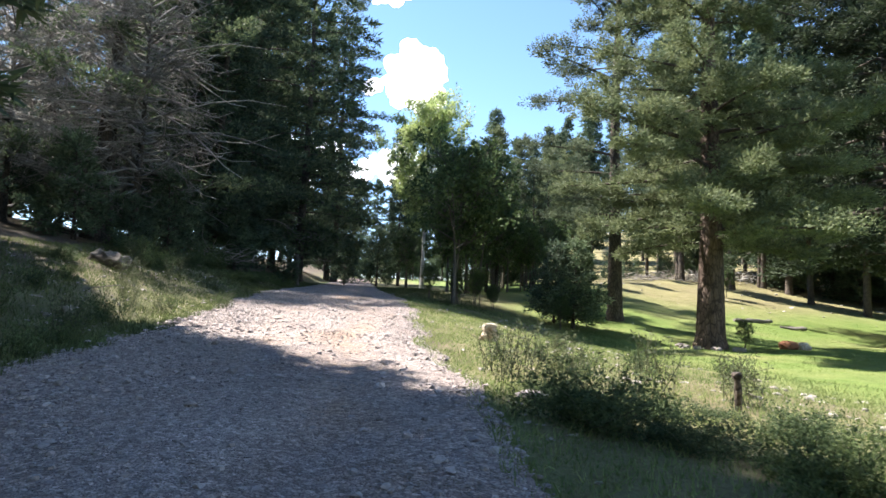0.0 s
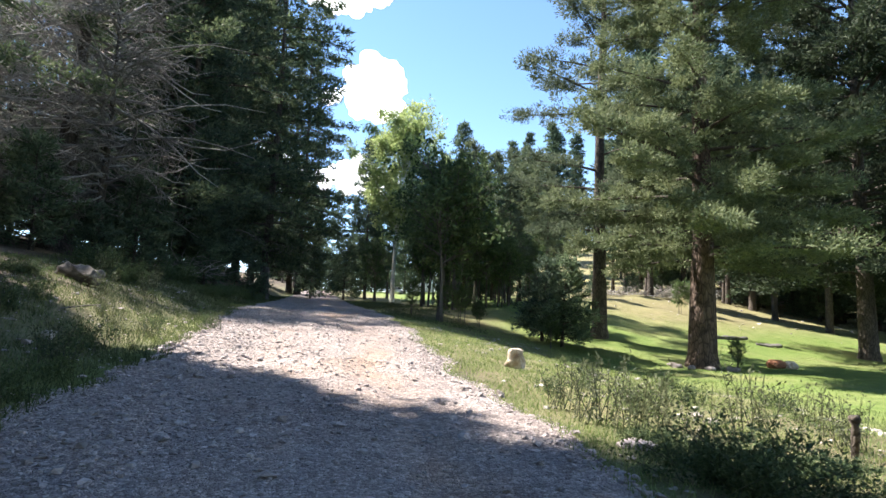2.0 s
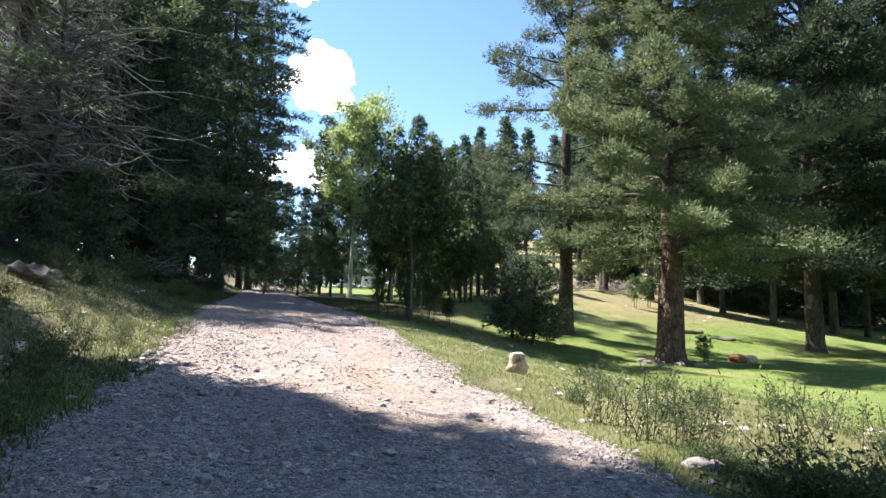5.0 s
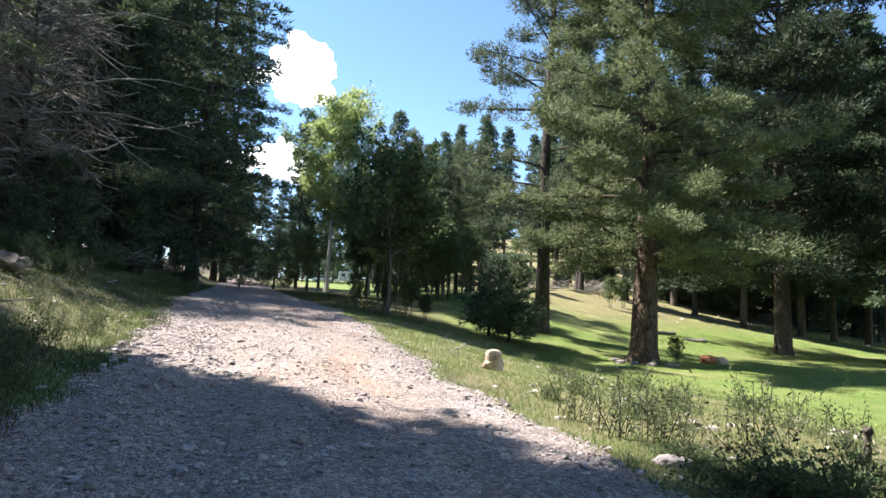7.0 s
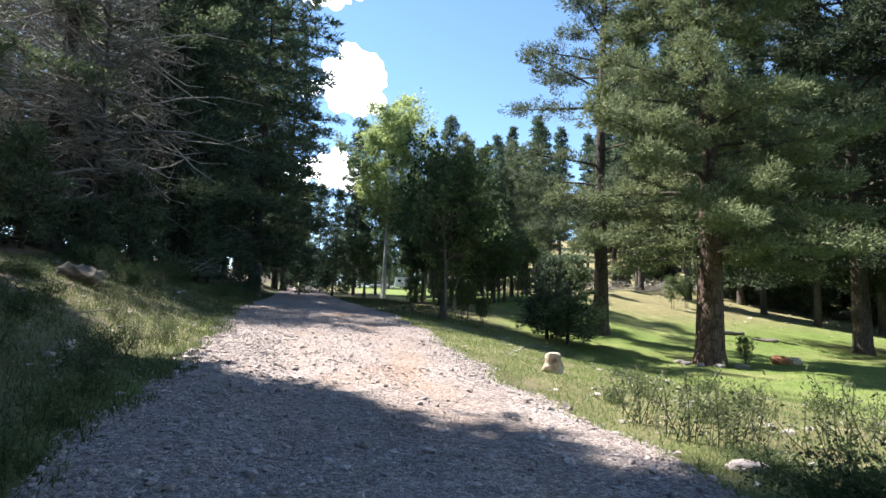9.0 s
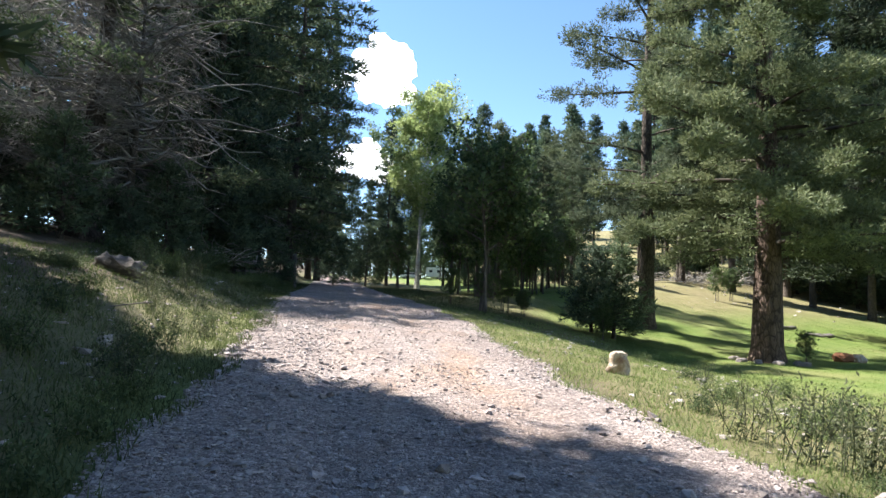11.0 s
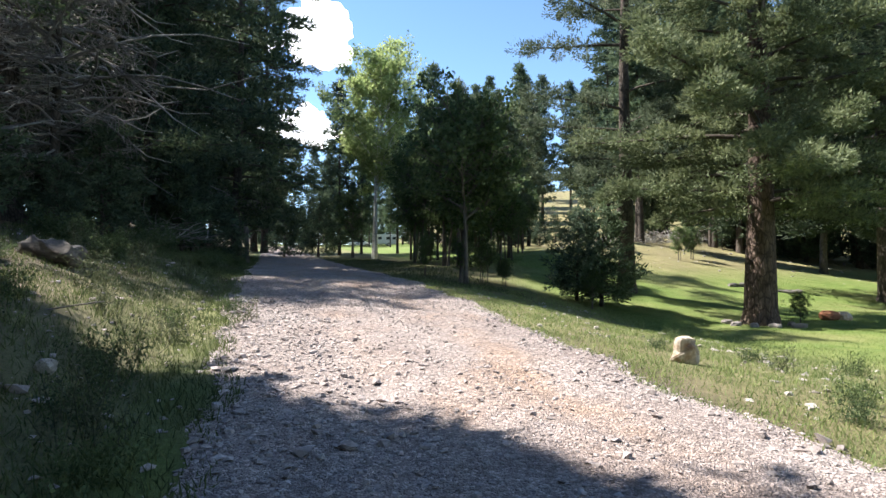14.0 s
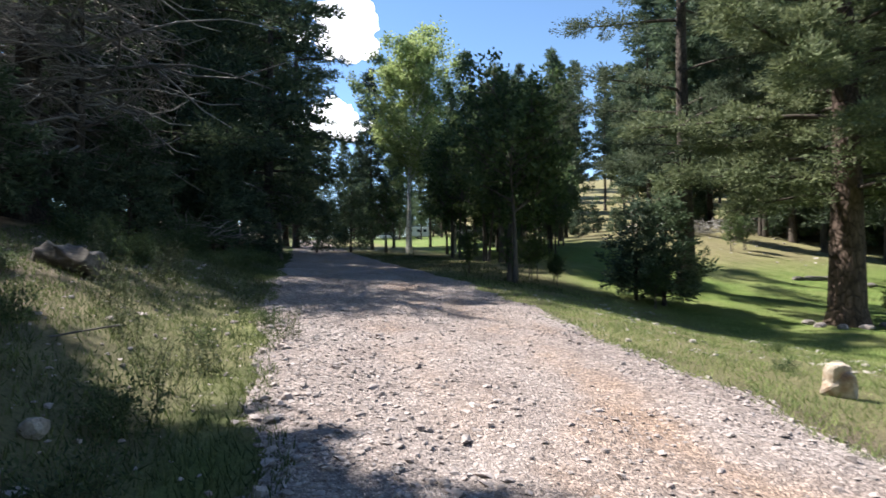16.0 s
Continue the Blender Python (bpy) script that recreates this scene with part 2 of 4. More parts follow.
def mesh_of(name, verts, faces, smooth_faces=True):
    """verts (n, 3) and faces (m, k), as arrays."""
    me = bpy.data.meshes.new(name)
    verts, faces = np.asarray(verts, np.float32), np.asarray(faces, np.int32)
    k = faces.shape[1]
    me.vertices.add(len(verts))
    me.vertices.foreach_set("co", verts.ravel())
    me.loops.add(faces.size)
    me.loops.foreach_set("vertex_index", faces.ravel())
    me.polygons.add(len(faces))
    me.polygons.foreach_set("loop_start", np.arange(0, faces.size, k, dtype=np.int32))
    me.polygons.foreach_set("loop_total", np.full(len(faces), k, np.int32))
    me.polygons.foreach_set("use_smooth", np.full(len(faces), smooth_faces))
    me.update(calc_edges=True)
    return me


def part_mesh(name, me, material, parent=None, label=""):
    if not me.materials:
        me.materials.append(material)
    ob = new(name, me)
    ob.parent = parent
    return tagged(ob, label)


def part(name, bm, material, parent=None, label=""):
    me = bpy.data.meshes.new(name)
    bm.to_mesh(me)
    bm.free()
    return part_mesh(name, me, material, parent, label)


def thing(name, label, category, x=0.0, y=0.0, z=None, turn=0.0, group="", kind=""):
    ob = new(name)
    ob.matrix_basis = pose(x, y, gz(x, y) if z is None else z, 0, 0, turn)
    return tagged(ob, label, category, group, kind)


def sheet(xs, ys, zfun):
    gx, gy = np.meshgrid(xs, ys)
    verts = np.stack([gx, gy, zfun(gx, gy)], -1).reshape(-1, 3)
    n, k = len(xs), len(ys)
    i = (np.arange(k - 1)[:, None] * n + np.arange(n - 1)[None, :]).ravel()
    return verts, np.stack([i, i + 1, i + n + 1, i + n], -1)


xs = np.concatenate([[-3000, -1200, -500, -250, -150, -100], np.arange(-75, -16, 1.5), np.arange(-16, 16, 0.2), np.arange(16, 80, 1.2), np.arange(80, 150, 4.0), [150, 200, 250, 500, 1200, 3000]])
ys = np.concatenate([[-3000, -1200, -500, -200, -100, -60, -40, -25], np.arange(-16, -1, 0.8), np.arange(-1, 34, 0.2), np.arange(34, 110, 1.0), np.arange(110, 200, 3.0), [200, 250, 300, 500, 1200, 3000]])
def under(x, y):
    u = np.abs(x - road_mid(y))
    return ground_z(x, y) - 0.12 * (1 - smooth(-0.5, -0.05, u - road_half(y))) * (y < 140)
v, f = sheet(xs, ys, under)
me = mesh_of("ground", v, f)
x, y = v[:, 0], v[:, 1]
u = x - road_mid(y)
left = smooth(3.5, 8.0, -u)
hill = smooth(6, 16, y - np.maximum(24 + 0.5 * (x - 10), 20)) * smooth(8, 16, x)
bank = smooth(2.0, 3.0, u) * (1 - smooth(7, 11, u))
wob = 0.5 + 0.5 * wobble(0.6 * x, 0.6 * y)
edge_left = smooth(2.6, 3.4, -u)
cover = np.zeros((len(v), 4), np.float32)
cover[:, 0] = np.clip(0.10 + 0.3 * edge_left + (0.35 + 0.4 * wob) * bank + 0.75 * hill + 0.2 * left, 0, 1)
cover[:, 1] = np.clip(edge_left * (0.35 + 0.4 * wob) + bank * (0.25 + 0.35 * wob) + left * (0.45 + 0.5 * wob) + 0.55 * hill * wob + 0.85 * (1 - smooth(0.0, 0.7, np.abs(np.abs(u) - road_half(y)))) * (np.abs(u) < 4) * wob, 0, 1)
cover[:, 3] = 1
me.color_attributes.new("cover", "FLOAT_COLOR", "POINT").data.foreach_set("color", cover.ravel())
ground = part_mesh("ground", me, M_ground)
tagged(ground, "uneven grassy ground with bare soil beside the gravel road", "ground", kind="structure")

# road strip, its edges running down under the grass
cross = np.concatenate([[-1.12, -1.04], np.linspace(-1, 1, 61), [1.04, 1.12]])
ry = np.concatenate([np.arange(-40, -2, 1.0), np.arange(-2, 30, 0.08), np.arange(30, 140, 0.5)])
gc, gy = np.meshgrid(cross, ry)
gx = road_mid(gy) + gc * road_half(gy)
ruts = -0.035 * (np.exp(-((gc - 0.42) / 0.12) ** 2) + np.exp(-((gc + 0.38) / 0.12) ** 2))
rough = 0.018 * wobble(2.1 * gx, 1.7 * gy) + 0.010 * wobble(6.3 * gy, 5.1 * gx)
drop = 0.18 * smooth(1.0, 1.12, np.abs(gc)) ** 1 + 0.02 * smooth(0.85, 1.0, np.abs(gc))
def road_z(x, y):
    c = (x - road_mid(y)) / road_half(y)
    return profile(y) - 0.02 * np.clip(x - road_mid(y), -3, 3) + 0.03 - 0.035 * (np.exp(-((c - 0.42) / 0.12) ** 2) + np.exp(-((c + 0.38) / 0.12) ** 2)) + 0.018 * wobble(2.1 * x, 1.7 * y) + 0.010 * wobble(6.3 * y, 5.1 * x) - 0.02 * smooth(0.85, 1.0, np.abs(c))
gzv = profile(gy) - 0.02 * np.clip(gx - road_mid(gy), -3, 3) + 0.03 + ruts + rough - drop
n, k = len(cross), len(ry)
i = (np.arange(k - 1)[:, None] * n + np.arange(n - 1)[None, :]).ravel()
road = part_mesh("road", mesh_of("road", np.stack([gx, gy, gzv], -1).reshape(-1, 3), np.stack([i, i + 1, i + n + 1, i + n], -1)), M_road)
rutted = np.zeros((gc.size, 4), np.float32)
rutted[:, :3] = (0.5 * np.exp(-((gc - 0.47) / 0.17) ** 2) + 0.2 * np.exp(-((gc + 0.25) / 0.14) ** 2)).ravel()[:, None]
rutted[:, 3] = 1
road.data.color_attributes.new("rut", "FLOAT_COLOR", "POINT").data.foreach_set("color", rutted.ravel())
tagged(road, "rutted pale gravel forest road with loose stones", "road", kind="structure")

# ---- clouds: far backdrop with added glow, three of them unseen fill ----
M_glow_cloud, nt, b = mat("cloud", 1.0)
b.inputs["Base Color"].default_value = (0.9, 0.9, 0.9, 1)
# emission added so the cloud's shaded side stays white
b.inputs["Emission Color"].default_value = (0.9, 0.93, 1.0, 1)
b.inputs["Emission Strength"].default_value = 0.5


def cloud(azimuth, elevation, wide, tall, seed):
    rng = np.random.default_rng(seed)
    bm = bmesh.new()
    far = 1400.0
    for _ in range(46):
        a, c = rng.normal(0, 0.42), rng.uniform(-1, 1)
        px, pz = a * wide, abs(c) * tall * (1 - 0.6 * abs(a)) - 0.4 * tall
        r = rng.uniform(0.16, 0.36) * tall * (1.1 - 0.4 * abs(a))
        bmesh.ops.create_icosphere(bm, subdivisions=3, radius=r, matrix=Matrix.Translation((px, rng.normal(0, 0.3) * tall, pz)))
    for vert in bm.verts:
        d = noise.fractal(vert.co / (0.28 * tall), 0.9, 2.1, 5)
        vert.co += vert.co.normalized() * d * 0.16 * tall
    for face in bm.faces:
        face.smooth = True
    a, e = radians(azimuth), radians(elevation)
    ob = part("cloud", bm, M_glow_cloud)
    ob.matrix_basis = Matrix.Translation((far * math.sin(a) * math.cos(e), far * math.cos(a) * math.cos(e), far * math.sin(e))) @ pose(0, 0, 0, 0, 0, -azimuth)
    ob.visible_shadow = False
    return tagged(ob, "white sunlit cumulus cloud with added glow, in or out of view", "cloud", "clouds", "structure")


# the last three stand out of view, added to whiten the fill light
for az, el, w, h, sd in ((-3.0, 21.0, 95, 95, 1), (-4.3, 13.2, 80, 66, 2), (-7.0, 29.0, 90, 55, 3), (-13, 13, 150, 85, 4), (-21, 20, 150, 90, 5), (-30, 12, 190, 90, 6),
                          (100, 30, 300, 150, 7), (165, 38, 320, 170, 8), (225, 32, 300, 150, 9)):
    cloud(az, el, w, h, sd)

# ---- trees ----
def tube(points, radii, sides=6):
    """A bent tapering limb: (verts, quads)."""
    p, r = np.asarray(points, float), np.asarray(radii, float)
    t = np.gradient(p, axis=0)
    t /= np.linalg.norm(t, axis=1)[:, None] + 1e-9
    ref = np.where(np.abs(t[:, 2:3]) > 0.8, np.array([[1.0, 0, 0]]), np.array([[0, 0, 1.0]]))
    a = np.cross(t, ref)
    a /= np.linalg.norm(a, axis=1)[:, None] + 1e-9
    c = np.cross(t, a)
    ang = np.arange(sides) * 2 * np.pi / sides
    ring = a[:, None] * np.cos(ang)[None, :, None] + c[:, None] * np.sin(ang)[None, :, None]
    v = (p[:, None] + ring * r[:, None, None]).reshape(-1, 3)
    i = np.arange(len(p) - 1)[:, None] * sides
    j = np.arange(sides)[None, :]
    j2 = (j + 1) % sides
    return v, np.stack([i + j, i + j2, i + sides + j2, i + sides + j], -1).reshape(-1, 4)


def joined(pieces):
    vs, fs, base = [], [], 0
    for v, f in pieces:
        vs.append(v)
        fs.append(f + base)
        base += len(v)
    return np.concatenate(vs), np.concatenate(fs)


def unit(v):
    return v / (np.linalg.norm(v, axis=-1, keepdims=True) + 1e-9)


def tufts(points, dirs, count, length, width, spread, rng, broad=False):
    """Small pointed blades (or four-cornered leaves) that spring from each point about its direction."""
    p, d = np.repeat(points, count, 0), np.repeat(dirs, count, 0)
    n = len(p)
    p = p + rng.normal(0, 1, (n, 3)) * length * 0.45
    d = unit(unit(d) + rng.normal(0, spread, (n, 3)))
    side = unit(np.cross(d, rng.normal(0, 1, (n, 3))))
    l = length * rng.uniform(0.6, 1.3, (n, 1))
    w = width * rng.uniform(0.6, 1.3, (n, 1)) * 0.5
    if broad:
        v = np.stack([p, p + d * l * 0.5 + side * w, p + d * l, p + d * l * 0.5 - side * w], 1).reshape(-1, 3)
        return v, np.arange(n * 4).reshape(-1, 4)
    v = np.stack([p - side * w, p + side * w, p + d * l], 1).reshape(-1, 3)
    return v, np.arange(n * 3).reshape(-1, 3)


def sprays(points, ways, count, length, width, clump, rng):
    """Needle sprays that bush out from clumps of uneven size, flatter below than above."""
    n = len(points)
    size = np.repeat(clump * rng.uniform(0.55, 1.35, (n, 1)), count, 0)
    p, w = np.repeat(points, count, 0), np.repeat(unit(ways), count, 0)
    q = unit(rng.normal(0, 1, p.shape))
    q[:, 2] = np.where(q[:, 2] < 0, 0.5 * q[:, 2], 0.85 * q[:, 2])
    p = p + q * size * rng.uniform(0.1, 1.0, (len(p), 1)) ** 0.5
    d = unit(q + 0.5 * w + rng.normal(0, 0.45, p.shape))
    side = unit(np.cross(d, rng.normal(0, 1, p.shape)))
    l = length * rng.uniform(0.6, 1.3, (len(p), 1))
    wd = width * rng.uniform(0.6, 1.3, (len(p), 1)) * 0.5
    v = np.stack([p - side * wd, p + side * wd, p + d * l], 1).reshape(-1, 3)
    return v, np.arange(len(v)).reshape(-1, 3)


def trunk_pieces(height, radius, rng, sides=14, rings=16, lean=0.01, sway=0.12, flare=0.35):
    h = np.linspace(-0.4, height, rings)
    h[1], h[2] = 0.05, 0.5
    s = np.clip(h / height, 0, 1)
    r = radius * (1 - 0.93 * s ** 0.9) * (1 + flare * np.exp(-np.clip(h, 0, None) / 0.45))
    ph = rng.uniform(0, 6.28, 2)
    x = lean * h + sway * (np.sin(h * 0.35 + ph[0]) - np.sin(ph[0])) * s
    y = sway * (np.sin(h * 0.3 + ph[1]) - np.sin(ph[1])) * s
    pts = np.stack([x, y, h], -1)
    v, f = tube(pts, np.maximum(r, 0.012), sides)
    bumpy = 1 + 0.05 * np.sin(3 * np.arctan2(v[:, 1], v[:, 0]) + ph[0] + 0.4 * v[:, 2])
    c = np.repeat(pts, sides, 0)
    v = c + (v - c) * np.stack([bumpy, bumpy, np.ones_like(bumpy)], -1)
    return v, f, pts


def conifer(name, label, category, seed, height, base, radius, trunk, boughs, leaf, density, needles, bark_mat,
            shape=0.8, rise=0.1, droop=0.25, fan=0.35, dead=0.0, x=0.0, y=0.0, turn=0.0, gaps=(), reach=None, group="", lichen=0, count=40, lean=0.01, single=False, inner=0.2, clump=0.34):
    """A conifer: tapered trunk, limbs, dead twigs and a crown of needle tufts laid along drooping boughs."""
    rng = np.random.default_rng(seed)
    root = thing(name, label, category, x, y, turn=turn, group=group)
    tv, tf, line = trunk_pieces(height, trunk, rng, lean=lean)
    part_mesh("trunk", mesh_of("trunk", tv, tf), bark_mat, root)
    limbs, points, ways, twigs, hang = [], [], [], [], []
    nd = int(dead * boughs)
    for b_i in range(boughs + nd):
        is_dead = b_i >= boughs
        q = rng.uniform(0, 1) if is_dead else (b_i + rng.uniform(0, 1)) / boughs
        h = ((2.6 if dead > 20 else 1.8) + ((height * 0.93 if dead > 5 else base + 2) - 2.2) * q) if is_dead else base + (height * 0.985 - base) * q ** 1.1
        s = (h - base) / (height - base)
        if any(lo < h < hi and rng.uniform() < 0.85 for lo, hi in gaps):
            continue
        ang = b_i * 2.39996 + rng.normal(0, 0.35)
        prof_r = radius * (np.clip(1 - s, 0, 1) ** shape) * (0.75 + 0.25 * min(1, max(0, s) * 6)) + 0.25
        l = prof_r * rng.uniform(0.55, 1.12) * (0.72 if is_dead else 1)
        if reach:
            l *= reach(h, ang)
        out = np.array([math.cos(ang), math.sin(ang), 0])
        side = np.array([-out[1], out[0], 0])
        t = np.linspace(0, 1, 6)
        bend = rng.normal(0, 0.4 if is_dead else 0.12)
        cx, cy = np.interp(h, line[:, 2], line[:, 0]), np.interp(h, line[:, 2], line[:, 1])
        sag = rng.normal(0.05, 0.28) if is_dead else 0.0
        zz = h + l * sag * t + 0.55 * np.sin(4.5 * t + 3 * ang) * is_dead * t + l * (rise * t + (0.35 * s) * t - droop * t ** 2 * (1 + rng.normal(0, 0.3)) + 0.10 * t ** 4)
        path = np.array([cx, cy, 0]) + out * (l * t)[:, None] + side * (l * bend * t ** 2)[:, None]
        path[:, 2] = zz
        r0 = min(trunk * 0.34, 0.012 + 0.014 * l)
        limbs.append(tube(path, r0 * (1 - 0.85 * t), 5 if single else 3)) if not is_dead else twigs.append(tube(path, r0 * 0.9 * (1 - 0.75 * t), 4))
        m = max(3, int(l * density)) + 2
        tt = np.clip(inner + (1 - inner) * (np.arange(m) + rng.uniform(0.2, 1.0, m)) / m, 0.05, 1) ** 0.8
        along = np.stack([np.interp(tt, t, path[:, c]) for c in range(3)], -1)
        sgn = rng.uniform(-1, 1, m)
        wide = fan * l * (1.08 - tt * 0.85) * sgn
        pos = along + side * wide[:, None] + out * (np.abs(wide) * 0.35)[:, None]
        pos[:, 2] += -0.18 * np.abs(wide) + rng.normal(0.05, 0.10, m)
        way = out[None] * 0.8 + side[None] * (sgn * 0.7)[:, None] + np.array([0, 0, 0.35])
        if is_dead:
            for kx in range(min(9, m)):
                e = pos[kx] + np.array([0, 0, rng.normal(-0.1, 0.2)])
                mid_p = (along[kx] + e) / 2 + rng.normal(0, 0.08, 3)
                twigs.append(tube([along[kx], mid_p, e], [0.024, 0.018, 0.011], 3))
                for _w in range(2):
                    e3 = e + rng.normal(0, 0.22, 3)
                    twigs.append(tube([e, (e + e3) / 2 + rng.normal(0, 0.05, 3), e3], [0.014, 0.011, 0.008], 3))
                e2 = mid_p + rng.normal(0, 0.28, 3)
                twigs.append(tube([mid_p, (mid_p + e2) / 2 + rng.normal(0, 0.05, 3), e2], [0.013, 0.010, 0.007], 3))
        else:
            points.append(pos)
            ways.append(way)
            if lichen and rng.uniform() < 0.7:
                hang.append(pos[: max(1, int(m * 0.15 * lichen))])
    if single:
        for lv, lf in limbs:
            part_mesh("limb", mesh_of("limb", lv, lf), M_limb, root)
    else:
        tagged(part_mesh("branchwork", mesh_of("branchwork", *joined(limbs)), M_limb, root), kind="stuff")
    if points:
        v, f = sprays(np.concatenate(points), np.concatenate(ways), count, leaf, leaf * 0.36, clump, rng)
        part_mesh("crown", mesh_of("crown", v, f, False), needles, root)
    if twigs:
        tagged(part_mesh("dead_branchwork", mesh_of("dead_branchwork", *joined(twigs)), M_twig, root, "bare grey dead branches"), kind="stuff")
    if hang:
        hp = np.concatenate(hang)
        v, f = tufts(hp, np.tile([0, 0, -1.0], (len(hp), 1)), 4, 0.30, 0.04, 0.15, rng)
        tagged(part_mesh("lichen", mesh_of("lichen", v, f, False), M_lichen, root), "pale hanging lichen strands", kind="stuff")
    return root


def broadleaf(name, label, category, seed, height, base, radius, trunk, leaves, leaf, foliage_mat, bark_mat, x=0.0, y=0.0, turn=0.0, group="", forks=14, stems=1, upright=0.75):
    """A leafy tree: a stem or two, forking limbs, and leaves in many uneven clumps."""
    rng = np.random.default_rng(seed)
    root = thing(name, label, category, x, y, turn=turn, group=group)
    limbs, clumps = [], []
    for st in range(stems):
        tv, tf, line = trunk_pieces(height * rng.uniform(0.88, 1.0), trunk * rng.uniform(0.8, 1), rng, 10, 14, lean=rng.normal(0, 0.08) * (stems > 2) + 0.02, sway=0.3, flare=0.2)
        shift = np.array([rng.normal(0, 0.7), rng.normal(0, 0.6), 0]) * (st > 0)
        part_mesh("trunk", mesh_of("trunk", tv + shift, tf), bark_mat, root)
        for i_l in range(forks):
            h = base + (height * 0.95 - base) * ((i_l + rng.uniform()) / forks)
            s = (h - base) / (height - base)
            ang = i_l * 2.4 + rng.normal(0, 0.5)
            l = radius * (0.35 + 0.9 * math.sin(math.pi * min(1, 0.18 + 0.8 * s))) * rng.uniform(0.5, 1.0)
            out = np.array([math.cos(ang), math.sin(ang), upright * rng.uniform(0.6, 1.4)])
            t = np.linspace(0, 1, 5)
            st_p = np.array([np.interp(h, line[:, 2], line[:, c]) for c in range(3)]) + shift
            path = st_p + out * (l * t)[:, None] + rng.normal(0, 0.10 * l, 3) * (t ** 2)[:, None]
            limbs.append(tube(path, trunk * 0.38 * (1.1 - s) * (1 - 0.85 * t) + 0.006, 5))
            for _ in range(6):
                a = rng.uniform(0.3, 1)
                c = np.array([np.interp(a, t, path[:, k]) for k in range(3)]) + rng.normal(0, 0.22 * l + 0.15, 3)
                clumps.append(c)
                limbs.append(tube([path[2], (path[2] + c) / 2 + rng.normal(0, 0.05, 3), c], [0.02, 0.012, 0.005], 3))
    clumps = np.array(clumps)
    per = max(3, int(leaves / len(clumps)))
    size = rng.uniform(0.3, 0.75, (len(clumps), 1))
    pos = np.repeat(clumps, per, 0) + unit(rng.normal(0, 1, (len(clumps) * per, 3))) * (rng.uniform(0, 1, (len(clumps) * per, 1)) ** 0.5) * np.repeat(size, per, 0) * radius * (0.40 if leaves > 9000 else 0.29)
    v, f = tufts(pos, rng.normal(0, 1, pos.shape) + np.array([0, 0, -0.2]), 1, leaf, leaf * 0.8, 0.6, rng, True)
    tagged(part_mesh("branchwork", mesh_of("branchwork", *joined(limbs)), bark_mat, root), kind="stuff")
    part_mesh("crown", mesh_of("crown", v, f, False), foliage_mat, root)
    return root


def plant(proto, x, y, scale=1.0, turn=0.0, tall=1.0):
    return copy_thing(proto, pose(x, y, gz(x, y) - 0.05, 0, 0, turn) @ Matrix.Diagonal((scale, scale, scale * tall, 1)))


# three large trees on the meadow
def wide_low(h, ang):
    return 1.0 if h < 9 else 0.72


conifer("fir_tree", "large fir with thick red-brown trunk and layered boughs on the meadow", "tree", 11, 27, 3.9, 7.6, 0.50, 125, 0.165, 3.2, M_fir, M_bark,
        shape=0.5, rise=0.14, droop=0.28, fan=0.32, x=10.5, y=23.4, gaps=((11.0, 12.6),), reach=wide_low, lichen=1, inner=0.06, count=150, clump=0.46, single=True)
conifer("pine_tree", "tall slender pine with dark trunk beside a young fir", "tree", 12, 26, 5.0, 5.2, 0.36, 66, 0.17, 2.8, M_pine, M_bark_dark,
        shape=0.35, rise=0.15, droop=0.22, fan=0.36, x=8.6, y=29.8, gaps=((7.6, 11.0),), lichen=2, count=110, clump=0.5, single=True)
shaded_fir = conifer("fir_tree", "large fir with shade-darkened needles and a leaning double trunk on the meadow", "tree", 13, 30, 4.6, 9.5, 0.46, 120, 0.30, 2.8, M_shaded_fir, M_bark_dark,
        shape=0.42, rise=0.08, droop=0.3, fan=0.36, x=24.6, y=32.3, turn=40, count=64, clump=0.66, lean=-0.02, single=True)

# trees of the wood, built once and then copied
P_spruce = [conifer("spruce_tree", "tall dark spruce with drooping boughs, seen in the wood or added unseen", "tree", 21 + i, 26, 1.6 + i, 4.8 - 0.4 * i, 0.27, 96, 0.32, 3.0, M_spruce, M_bark_dark,
                    shape=0.32, rise=0.0, droop=0.33, fan=0.33, x=(-21.0, -24.9, -15.4)[i], y=(60.0, 50.0, 35.0)[i], dead=0.06, inner=0.02, group="trees of the wood", count=22, clump=0.36) for i in range(3)]
P_pine = [conifer("pine_tree", "straight pine with bare lower trunk on the wooded slope", "tree", 31 + i, 17, 4.5 - i, 2.9, 0.18, 60, 0.30, 2.6, M_pine, M_bark_dark,
                  shape=0.6, rise=0.15, droop=0.22, fan=0.4, x=21.3 + 9 * i, y=54 + 3 * i, group="pines of the far slope", count=26, clump=0.36) for i in range(3)]
P_far = [conifer("fir_tree", "tall straight fir with a narrow dense crown on the wooded slope", "tree", 35 + i, 29, 4.5 + 1.8 * i, 4.4 - 0.4 * i, 0.28, 80, 0.55, 2.0, M_slope_fir, M_bark_dark,
                 shape=0.62, rise=0.1, droop=0.25, fan=0.4, x=(27.0, 41.0, 33.0)[i], y=(108.0, 122.0, 150.0)[i], group="firs of the far slope", count=20, clump=0.5, inner=0.05) for i in range(3)]
P_young = conifer("young_fir", "young bushy fir with branches to the ground", "tree", 41, 3.6, 0.2, 1.5, 0.07, 50, 0.20, 6, M_slope_fir, M_bark_dark,
                  shape=0.7, rise=0.2, droop=0.1, x=5.7, y=25.9, group="young firs", count=12, clump=0.18)
